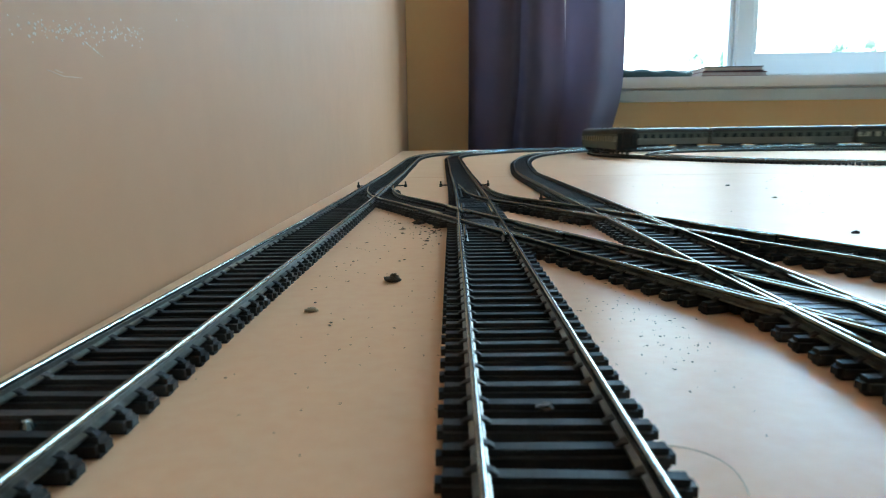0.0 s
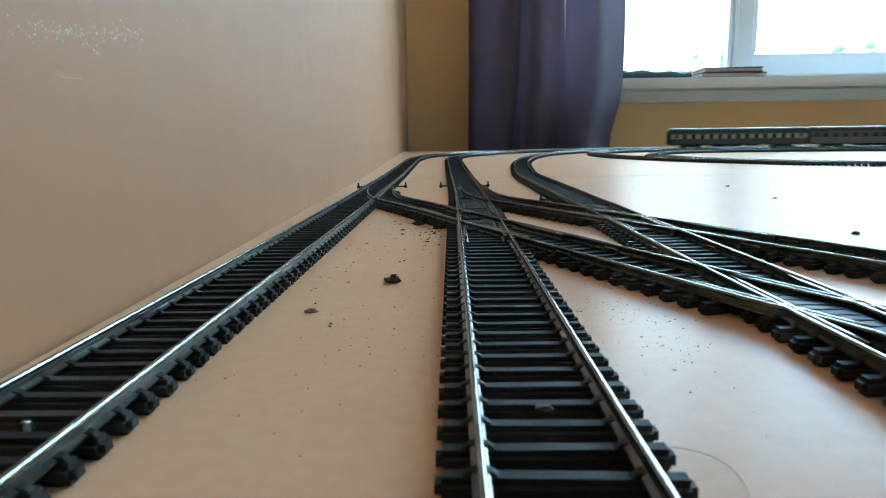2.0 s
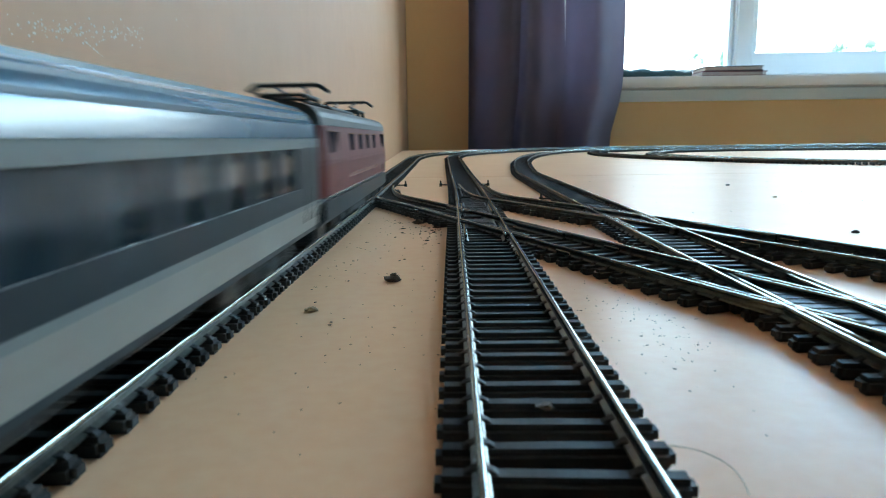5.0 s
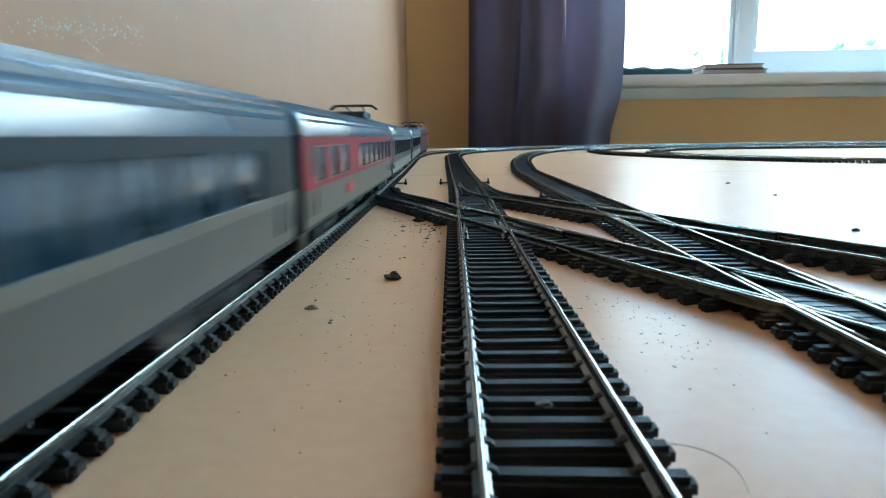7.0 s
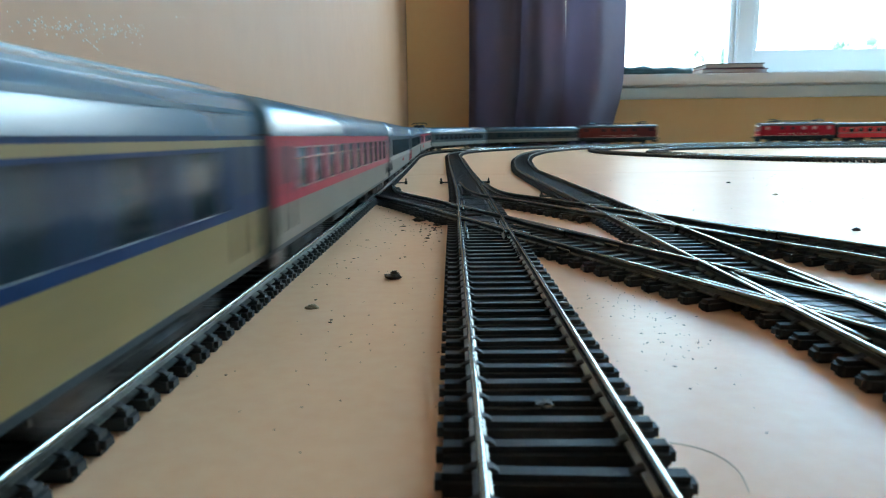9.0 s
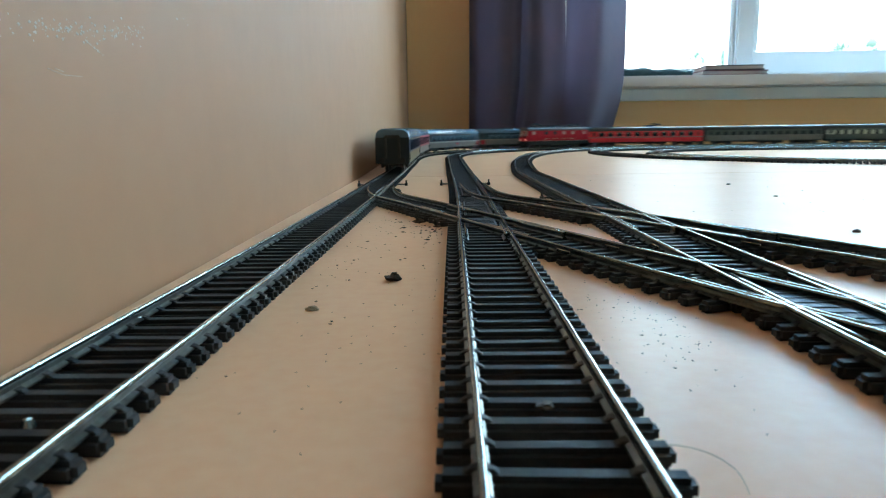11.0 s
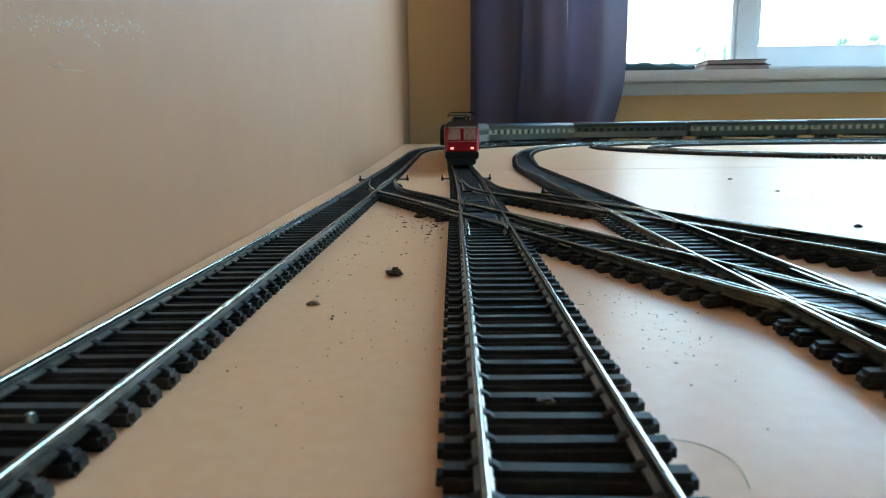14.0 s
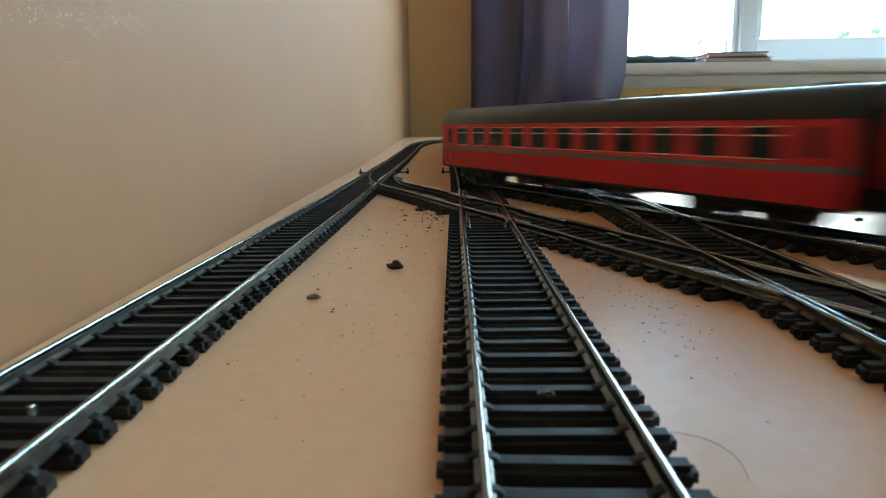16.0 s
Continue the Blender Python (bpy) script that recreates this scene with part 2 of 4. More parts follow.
def room():
    bm = bmesh.new()
    a, b = Y_BACK, WALL_Y + 0.3
    plan = [(left_wall_x(a), a), (left_wall_x(0), 0), (left_wall_x(b), b), (left_wall_x(b) - 0.15, b), (left_wall_x(0) - 0.15, 0), (left_wall_x(a) - 0.15, a)]
    lo = [bm.verts.new((x, y, Z_FLOOR)) for x, y in plan]
    hi = [bm.verts.new((x, y, Z_CEIL)) for x, y in plan]
    for i in range(6):
        bm.faces.new((lo[i], lo[(i + 1) % 6], hi[(i + 1) % 6], hi[i]))
    bm.faces.new(lo)
    bm.faces.new(hi)
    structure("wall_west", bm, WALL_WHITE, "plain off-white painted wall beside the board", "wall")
    # the window wall, in pieces round the opening
    x0, x1, z0, z1 = 0.335, 2.25, 0.206, 1.35
    t0, t1 = WALL_Y, WALL_Y + 0.28
    bm = bmesh.new()
    left = left_wall_x(WALL_Y) + 0.002
    add_box(bm, (left, t0, Z_FLOOR), (x0, t1, Z_CEIL))
    add_box(bm, (x1, t0, Z_FLOOR), (X_RIGHT, t1, Z_CEIL))
    add_box(bm, (x0, t0, Z_FLOOR), (x1, t1, z0 - 0.03))
    add_box(bm, (x0, t0, z1), (x1, t1, Z_CEIL))
    structure("wall_north", bm, WALL_ORANGE, "ochre painted wall under the window", "wall")
    # unseen walls and floor, added pale as reflectors for the window light
    structure("wall_east", box((X_RIGHT, Y_BACK, Z_FLOOR), (X_RIGHT + 0.15, WALL_Y + 0.28, Z_CEIL)), PALE_WALL,
              "unseen side wall, painted pale to bounce window light", "wall")
    structure("wall_south", box((left_wall_x(Y_BACK) - 0.15, Y_BACK - 0.15, Z_FLOOR), (X_RIGHT + 0.15, Y_BACK, Z_CEIL)), PALE_WALL,
              "unseen wall behind, painted pale to bounce window light", "wall")
    structure("floor", box((-0.3, Y_BACK - 0.15, Z_FLOOR - 0.1), (X_RIGHT + 0.15, WALL_Y + 0.28, Z_FLOOR)), FLOOR, "unseen wooden room floor, kept pale to bounce window light", "floor")
    structure("ceiling", box((-0.3, Y_BACK - 0.15, Z_CEIL), (X_RIGHT + 0.15, WALL_Y + 0.28, Z_CEIL + 0.1)), CEILING, "plain white ceiling", "ceiling")
    # the window: sill, frame, mullion, sashes, panes
    win = thing("window_1", "white framed window, bright daylight behind, above a sill", "window", kind="structure")
    f = WALL_Y + 0.10
    part("window_sill", box((x0 - 0.02, WALL_Y - 0.10, z0 - 0.03), (x1 + 0.02, f + 0.08, z0), 0.005, 2), SILL, win, "pale painted sill board")
    part("apron", box((x0 - 0.02, WALL_Y - 0.018, z0 - 0.066), (x1 + 0.02, WALL_Y, z0 - 0.031), 0.003), APRON, win, "pale strip under the sill")
    bm = bmesh.new()
    add_box(bm, (x0, f, z0 + 0.0005), (x1, f + 0.06, z0 + 0.018), 0.003)
    add_box(bm, (x0, f, z1 - 0.05), (x1, f + 0.06, z1), 0.003)
    add_box(bm, (x0, f, z0 + 0.019), (x0 + 0.05, f + 0.06, z1 - 0.051), 0.003)
    add_box(bm, (x1 - 0.05, f, z0 + 0.019), (x1, f + 0.06, z1 - 0.051), 0.003)
    part("window_frame", bm, PVC, win)
    xm0, xm1 = 0.888, 0.942
    part("mullion", box((xm0, f - 0.012, z0 + 0.019), (xm1, f + 0.05, z1 - 0.051), 0.005, 2), PVC, win)
    for p0, p1, rail in ((x0 + 0.051, xm0 - 0.001, 0.018), (xm1 + 0.001, x1 - 0.051, 0.066)):
        bm = bmesh.new()
        zb, zt = z0 + 0.019, z1 - 0.052
        side = 0.014 if rail < 0.03 else 0.018
        add_box(bm, (p0, f + 0.002, zb), (p1, f + 0.045, zb + rail), 0.004, 2)
        add_box(bm, (p0, f + 0.002, zt - rail), (p1, f + 0.045, zt), 0.004, 2)
        add_box(bm, (p0, f + 0.002, zb + rail), (p0 + side, f + 0.045, zt - rail), 0.004, 2)
        add_box(bm, (p1 - side, f + 0.002, zb + rail), (p1, f + 0.045, zt - rail), 0.004, 2)
        sash = part("sash", bm, PVC, win)
        pane = part("pane", box((p0 + side - 0.002, f + 0.022, zb + rail - 0.002), (p1 - side + 0.002, f + 0.026, zt - rail + 0.002)),
                    glass_like("window_glass"), sash)
        pane.visible_shadow = False


def boards():
    """Two pale boards on a plain trestle; the far one climbs a little."""
    t = 0.018
    xr, y1 = 3.45, 1.665
    for name, a, b, label in (("near_board", Y_BACK + 0.1, SEAM_Y - 0.0008, "cream laminated board carrying the model tracks"),
                              ("far_board", SEAM_Y + 0.0008, y1, "cream laminated far board beyond a narrow joint")):
        bm = bmesh.new()
        plan = [(left_wall_x(a) + 0.001, a), (xr, a), (xr, b), (left_wall_x(b) + 0.001, b)]
        if a < 0:
            plan.append((left_wall_x(0) + 0.001, 0))
        n = len(plan)
        lo = [bm.verts.new((x, y, level(y) - t)) for x, y in plan]
        hi = [bm.verts.new((x, y, level(y))) for x, y in plan]
        for i in range(n):
            bm.faces.new((lo[i], lo[(i + 1) % n], hi[(i + 1) % n], hi[i]))
        bm.faces.new(lo)
        bm.faces.new(hi)
        ob = new(name, finish(bm, name, BOARD))
        tagged(ob, label, "baseboard")
        bpy.context.view_layer.update()
    tr = thing("trestle_frame", "plain timber frame and legs under the boards", "table frame", at=pose(1.6, -1.0, Z_FLOOR))
    wood = material("pale_timber", (0.45, 0.3, 0.17), 0.6, other=(0.35, 0.22, 0.12), scale=20, stretch=(1, 1, 8))
    h = -t - Z_FLOOR
    for x in (-1.5, 0.0, 1.7):
        part("beam", box((x - 0.03, -2.95, h - 0.09), (x + 0.03, 2.6, h - 0.0), 0.003), wood, tr)
        for y in (-2.8, -0.2, 2.5):
            part("leg", box((x - 0.03, y - 0.03, 0), (x + 0.03, y + 0.03, h - 0.09), 0.003), wood, tr)


def curtain():
    """Heavy dark cloth in folds, gathered at its window edge."""
    nx, nz = 110, 44
    y0 = WALL_Y - 0.165
    top, bottom = 1.62, -0.25
    cloth = thing("curtain", "heavy dark purple curtain hanging in folds beside the window", "curtain")
    for u0, u1 in ((0.0, 0.62), (0.62, 1.0)):
        bm = bmesh.new()
        grid = []
        for j in range(nz + 1):
            z = bottom + (top - bottom) * j / nz
            xr = 0.484 - 0.032 * math.exp(-((z - 0.02) / 0.10) ** 2) + 0.004 * math.sin(z * 5.0)
            xl = 0.048 + 0.004 * math.sin(z * 4)
            row = []
            for i in range(nx + 1):
                u = u0 + (u1 - u0) * i / nx
                x = xl + (xr - xl) * u
                if u1 < 1:  # the two widths part a little above
                    x -= 0.028 * max(0.0, z - 0.285) * (i / nx) ** 8
                fold = 0.040 * math.sin(u * 13 + 0.9 + 0.5 * math.sin(u * 7 + z * 0.4)) + 0.009 * math.sin(u * 31 + z * 0.9)
                fold += 0.050 * math.exp(-((u - 0.31 - 0.02 * math.sin(z * 3)) / 0.035) ** 2) - 0.018 * math.exp(-((u - 0.80) / 0.12) ** 2)
                row.append(bm.verts.new((x, y0 + fold * (0.8 + 0.2 * u), z)))
            grid.append(row)
        for j in range(nz):
            for i in range(nx):
                bm.faces.new((grid[j][i], grid[j][i + 1], grid[j + 1][i + 1], grid[j + 1][i]))
        width = part("cloth_width", bm, CLOTH, cloth, smooth=True)
        mod = width.modifiers.new("thick", "SOLIDIFY")
        mod.thickness = 0.002
    rod = thing("curtain_rod", "plain dark curtain rod above the window", "curtain rod", at=pose(0, y0, 1.63))
    part("pole", add_tube(bmesh.new(), (-0.05, 0, 0), (2.5, 0, 0), 0.012, 16), BLACK, rod)
    for x in (0.2, 2.3):
        part("bracket", add_tube(bmesh.new(), (x, 0, 0), (x, 0.165, 0), 0.008, 10), BLACK, rod)


# ---------------------------------------------------------------- tracks
GAUGE = 0.0165
PITCH = 0.0065


def sleeper_mesh(half=0.0138):
    """A moulded sleeper with rounded ends and small chairs that grip the rail foot."""
    bm = bmesh.new()
    add_box(bm, (-0.0017, -half, 0.0), (0.0017, half, SLEEPER_TOP), 0.0008, 2)
    for side in (-1, 1):
        for way in (-1, 1):
            y0 = side * (GAUGE / 2 + 0.0005) + way * 0.0004
            y1 = y0 + way * 0.0017
            v = [bm.verts.new(p) for p in ((-0.0008, y0, SLEEPER_TOP - 0.0001), (0.0008, y0, SLEEPER_TOP - 0.0001), (0.0006, y1, SLEEPER_TOP - 0.0001), (-0.0006, y1, SLEEPER_TOP - 0.0001),
                                           (-0.0008, y0, SLEEPER_TOP + 0.0007), (0.0008, y0, SLEEPER_TOP + 0.0007), (0.0005, y0 + way * 0.0009, SLEEPER_TOP + 0.0005), (-0.0005, y0 + way * 0.0009, SLEEPER_TOP + 0.0005))]
            for q in ((0, 1, 5, 4), (1, 2, 6, 5), (2, 3, 7, 6), (3, 0, 4, 7), (4, 5, 6, 7)):
                bm.faces.new([v[a] for a in q])
    return finish(bm, "sleeper", SLEEPER)


RAIL_PROFILE = ((-0.0010, 0.0), (0.0010, 0.0), (0.0010, 0.0003), (0.00028, 0.0007), (0.00025, 0.0014), (0.00046, 0.0017),
                (0.00048, 0.0021), (0.00041, 0.00238), (0.00022, 0.0025), (-0.00022, 0.0025), (-0.00041, 0.00238), (-0.00048, 0.0021),
                (-0.00046, 0.0017), (-0.00025, 0.0014), (-0.00028, 0.0007), (-0.0010, 0.0003))


def rail_mesh(line, s0, s1, off, step=0.006, drop=0.0):
    """The rail on one side of a line: polished head, tarnished web and foot."""
    bm = bmesh.new()
    n = max(2, int((s1 - s0) / step))
    rings = []
    for i in range(n + 1):
        s = s0 + (s1 - s0) * i / n
        p, d = line.at(s), line.along(s)
        side = Vector((-d.y, d.x, 0)).normalized()
        rings.append([bm.verts.new(p + side * (off + a) + Vector((0, 0, SLEEPER_TOP + b - drop))) for a, b in RAIL_PROFILE])
    m = len(RAIL_PROFILE)
    for i in range(n):
        for j in range(m):
            f = bm.faces.new((rings[i][j], rings[i][(j + 1) % m], rings[i + 1][(j + 1) % m], rings[i + 1][j]))
            f.material_index = 0 if 5 <= j <= 11 else 1
            f.smooth = 5 <= j <= 11
    bm.faces.new(rings[0])
    bm.faces.new(rings[-1][::-1])
    return finish(bm, "rail", (RAIL, RAIL_SIDE))


SLEEPER_MESH = {}


def track(name, label, line, s0, s1, near=(0, 0), sink=0.0, clear=(), shared=None, group="model railway tracks", half=0.0137):
    """Two rails on sleepers; those of the stretch near are separate, the others are one part.
    clear: other lines whose own sleepers carry this track where the two run together;
    shared: a line, and how far along it, whose sleepers carry both where they part slowly."""
    if half not in SLEEPER_MESH:
        SLEEPER_MESH[half] = sleeper_mesh(half)
    block = SLEEPER_MESH[half]
    tr = thing(name, label, "railway track", group)
    for k in (-1, 1):
        ob = new("rail", rail_mesh(line, s0, s1, k * (GAUGE / 2 + 0.0005), drop=sink))
        ob.parent = tr
    rest_v, rest_f = [], []
    base_v = [v.co.copy() for v in block.vertices]
    base_f = [tuple(f.vertices) for f in block.polygons]
    n = int((s1 - s0) / PITCH)
    rnd = random.Random(len(label) * 13 + int(s0 * 1000))
    for i in range(n):
        s = s0 + (i + 0.5) * PITCH
        p, d = line.at(s), line.along(s)
        if any(np.hypot(o.xy[:, 0] - p.x, o.xy[:, 1] - p.y).min() < 0.005 for o in clear):
            continue
        if shared and p.y < shared[1] and np.hypot(shared[0].xy[:, 0] - p.x, shared[0].xy[:, 1] - p.y).min() < 0.016:
            continue
        m = Matrix.Translation(p - Vector((0, 0, sink * 2))) @ Matrix.Rotation(math.atan2(d.y, d.x) + rnd.gauss(0, 0.014), 4, "Z")
        if near[0] <= s <= near[1]:
            ob = new("sleeper", block)
            ob.parent, ob.matrix_basis = tr, m
        else:
            k = len(rest_v)
            rest_v += [m @ v for v in base_v]
            rest_f += [tuple(k + q for q in f) for f in base_f]
    if rest_v:
        me = bpy.data.meshes.new("sleeper_rest")
        me.from_pydata(rest_v, [], rest_f)
        me.materials.append(SLEEPER)
        ob = tagged(new("sleeper_rest", me), "dark brown plastic sleepers", kind="stuff")
        ob.parent = tr
    return tr


def on_rails(tr, line, s, name, bm, mat, label=""):
    """A fitting of a track: drawn along x about the line at s."""
    p, d = line.at(s), line.along(s)
    ob = part(name, bm, mat, tr, label)
    ob.matrix_basis = Matrix.Translation(p) @ Matrix.Rotation(math.atan2(d.y, d.x), 4, "Z")
    return ob


def fittings(tr, line, joints, plates=(), screws=(), levers=()):
    g = GAUGE / 2 + 0.0005
    for s in joints:
        for k in (-1, 1):
            bm = bmesh.new()
            for e in (-1, 1):
                add_box(bm, (-0.0038, k * g + e * 0.0007 - 0.0003, SLEEPER_TOP), (0.0038, k * g + e * 0.0007 + 0.0003, SLEEPER_TOP + 0.0012), 0.0002)
            on_rails(tr, line, s, "rail_joiner", bm, RAIL, "bright metal rail joiner")
    for s, half, y0, y1 in plates:
        bm = bmesh.new()
        add_box(bm, (-half, y0, SLEEPER_TOP - 0.0004), (half, y1, SLEEPER_TOP + 0.0009), 0.0004)
        for i in range(int(half * 2 / 0.004)):
            x = -half + 0.003 + i * 0.004
            add_box(bm, (x, y0 + 0.001, SLEEPER_TOP + 0.0008), (x + 0.0006, y1 - 0.001, SLEEPER_TOP + 0.0011))
        on_rails(tr, line, s, "plate", bm, PLATE, "ribbed black plastic plate")
    for s, y in screws:
        bm = add_tube(bmesh.new(), (0, y, SLEEPER_TOP - 0.0004), (0, y, SLEEPER_TOP + 0.0006), 0.0010, 12, 0.0006)
        add_box(bm, (-0.0005, y - 0.0001, SLEEPER_TOP + 0.0005), (0.0005, y + 0.0001, SLEEPER_TOP + 0.0007))
        on_rails(tr, line, s, "screw", bm, RAIL, "bright screw head")
    for s, k in levers:
        bm = bmesh.new()
        add_box(bm, (-0.0012, min(k * 0.006, k * 0.0195), 0.0008), (0.0012, max(k * 0.006, k * 0.0195), 0.0018), 0.0002)
        add_box(bm, (-0.0016, k * 0.0190 - 0.0011, 0.0), (0.0016, k * 0.0190 + 0.0011, 0.0024), 0.0003)
        add_tube(bm, (0, k * 0.0190, 0.002), (0, k * 0.0190, 0.0046), 0.0006, 8)
        on_rails(tr, line, s, "switch_lever", bm, PLATE, "small black point lever")


def blade(tr, line, s0, s1, off, label="bright loose rail"):
    ob = new("switch_rail", rail_mesh(line, s0, s1, off, drop=0.00015))
    ob.parent = tr
    ob["label"] = label


def tracks():
    sl, sm, st = LINE_L.s_of, LINE_M.s_of, LINE_T.s_of
    tl = track("railway_track", "model railway track beside the wall, curving away at the far end", LINE_L, 0.02, LINE_L.length - 0.02,
               (sl(LX, 0.02), sl(LX, 1.1)), half=0.0118)
    tm = track("railway_track", "middle model railway track through a double slip", LINE_M, 0.02, LINE_M.length - 0.02,
               (sm(MX, 0.0), sm(MX, 1.1)))
    tt = track("railway_track", "third model railway track, through a crossing into a wide curve", LINE_T, 0.02, LINE_T.length - 0.02,
               (st(TX, 0.02), st(TX, 1.1)))
    ti = track("railway_track", "inner model railway loop turning back on the far board", LINE_I, 0.02, LINE_I.length - 0.02)
    tj = track("railway_track", "innermost model railway loop on the far board", LINE_J, 0.03, LINE_J.length - 0.02, sink=0.0001, clear=(LINE_I,))
    ta = track("railway_track", "slanting connecting track between wall track and third track", LINE_XL, 0.055, LINE_XL.length - 0.02, (0, 9),
               sink=0.0001, clear=(LINE_L, LINE_M, LINE_T), shared=(LINE_T, 0.128))
    tb = track("railway_track", "slanting connecting track from middle track across the third", LINE_X, 0.055, LINE_X.length - 0.02,
               (0, LINE_X.s_of(slant_b(-0.05), -0.05)), sink=0.0001, clear=(LINE_M, LINE_T))
    fittings(tl, LINE_L, [sl(LX, 0.36), sl(LX, 0.52), sl(LX, -0.1)], [(sl(LX, 0.45), 0.030, -0.006, 0.006)], [(sl(LX, 0.079), 0.0)],
             [(sl(LX, 0.53), -1), (sl(LX, 0.53), 1)])
    fittings(tm, LINE_M, [sm(MX, 0.195), sm(MX, 0.37), sm(MX, 0.62)],
             [(sm(MX, 0.31), 0.019, -0.0062, 0.0062), (sm(MX, 0.268), 0.014, -0.0062, 0.0062), (sm(MX, 0.345), 0.012, -0.0062, 0.0062),
              (sm(MX, 0.425), 0.03, -0.0060, 0.0060)], [], [(sm(MX, 0.53), -1), (sm(MX, 0.53), 1)])
    fittings(tt, LINE_T, [st(TX, 0.345), st(TX, 0.205)], [(st(TX, 0.125), 0.018, -0.0062, 0.0062), (st(TX, 0.262), 0.014, -0.0062, 0.0062)], [],
             [(st(TX, 0.40), 1)])
    fittings(ta, LINE_XL, [LINE_XL.s_of(slant_a(0.325), 0.325), LINE_XL.s_of(slant_a(0.20), 0.20)])
    fittings(tb, LINE_X, [LINE_X.s_of(slant_b(0.34), 0.34), LINE_X.s_of(slant_b(0.21), 0.21)])
    # check rails and closure rails of the slips and crossings
    h = GAUGE / 2 - 0.0014
    for tr, line, at in ((tm, LINE_M, (0.225, 0.255)), (tm, LINE_M, (0.30, 0.335)), (tt, LINE_T, (0.10, 0.155)), (tt, LINE_T, (0.235, 0.285))):
        x = MX if tr is tm else TX
        for k in (-1, 1):
            blade(tr, line, line.s_of(x, at[0]), line.s_of(x, at[1]), k * h, "bright check rail")
    for tr, line, f, at in ((ta, LINE_XL, slant_a, (0.325, 0.295)), (ta, LINE_XL, slant_a, (0.255, 0.225)), (ta, LINE_XL, slant_a, (0.155, 0.115)),
                            (tb, LINE_X, slant_b, (0.305, 0.265)), (tb, LINE_X, slant_b, (0.25, 0.215))):
        for k in (-1, 1):
            blade(tr, line, line.s_of(f(at[0]), at[0]), line.s_of(f(at[1]), at[1]), k * h, "bright check rail")


room()
boards()
curtain()
tracks()


# ---------------------------------------------------------------- rolling stock
def paint(name, c, rough=0.36, metal=0.0, spec=0.14):
    return material(name, c, rough, metal, other=tuple(v * 0.88 for v in c), scale=70, fine=900, spec=spec, grain=0.2)


RED = paint("signal_red_paint", (0.38, 0.015, 0.030))
RED_DEEP = paint("deep_red_paint", (0.30, 0.012, 0.030))
ROSE = paint("coral_red_paint", (0.74, 0.055, 0.07))
CREAM = paint("pale_grey_cream_paint", (0.225, 0.188, 0.145))
LIGHT_GREY = paint("light_grey_paint", (0.28, 0.265, 0.235))
TAUPE = paint("taupe_grey_paint", (0.16, 0.14, 0.118))
MID_GREY = paint("mid_grey_paint", (0.20, 0.21, 0.20))
DARK_GREY = paint("dark_grey_paint", (0.028, 0.036, 0.04))
TEAL_DARK = paint("dark_teal_paint", (0.012, 0.030, 0.040), spec=0.1)
SILVER_ROOF = paint("blue_grey_roof_paint", (0.085, 0.145, 0.19), 0.24, spec=0.5)
DARK_ROOF = paint("dark_roof_paint", (0.06, 0.065, 0.065), 0.35)
GREEN_GREY = paint("green_grey_paint", (0.10, 0.125, 0.115), 0.4)
PALE_GREEN = paint("pale_green_cream_paint", (0.40, 0.44, 0.36), 0.4)
NIGHT_BLUE = paint("night_blue_paint", (0.008, 0.026, 0.075), spec=0.08)
STRAW = paint("straw_yellow_paint", (0.24, 0.17, 0.07))
BROWN = paint("red_brown_paint", (0.17, 0.035, 0.030))
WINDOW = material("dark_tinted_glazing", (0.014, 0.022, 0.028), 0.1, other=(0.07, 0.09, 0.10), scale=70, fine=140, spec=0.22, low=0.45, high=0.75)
PALE_WINDOW = material("pale_mottled_glazing", (0.05, 0.06, 0.07), 0.1, other=(0.34, 0.39, 0.42), scale=75, fine=160, spec=0.45, low=0.42, high=0.6)
# pale blue patches in the colour stand in for reflections on the panes
GLINT_WINDOW = material("glazing_blue_reflections", (0.012, 0.028, 0.038), 0.08, other=(0.15, 0.24, 0.30), scale=80, fine=160, spec=0.25, low=0.48, high=0.68)
# opaque pinkish cab glass: the pale reflection is put into its colour
CAB_SHEEN = material("cab_glazing_pink_sheen", (0.58, 0.40, 0.38), 0.10, other=(0.46, 0.29, 0.28), scale=60, coat=0.6)
CHROME = material("bright_trim", (0.62, 0.62, 0.60), 0.25, 0.9, scale=80)
LAMP_RED = glowing("lit_red_lamp", (1.0, 0.38, 0.30), 1.3)
LOCO_ROOF = paint("grey_brown_roof_paint", (0.13, 0.105, 0.105), 0.4)
LOCO_RED = paint("loco_red_paint", (0.37, 0.012, 0.028), 0.34)
LAMP_WARM = glowing("lit_headlamp", (1.0, 0.62, 0.55), 6.0)

HALF_W, FLOOR_Z, EAVE_Z, ROOF_Z = 0.0165, 0.0090, 0.0330, 0.0424


def roof_outline(half, eave, top, n=10):
    out = []
    for i in range(n + 1):
        a = math.pi * i / n
        c, s = math.cos(a), math.sin(a)
        out.append((half * math.copysign(abs(c) ** 0.55, c), eave + (top - eave) * abs(s) ** 0.8))
    return out


def wheelset(bm, x, r=0.0055):
    for k in (-1, 1):
        add_tube(bm, (x, k * 0.0068, r), (x, k * 0.0094, r), r, 16)
        add_tube(bm, (x, k * 0.0062, r), (x, k * 0.0069, r), r + 0.0008, 16)
    add_tube(bm, (x, -0.0115, r), (x, 0.0115, r), 0.0011, 8)


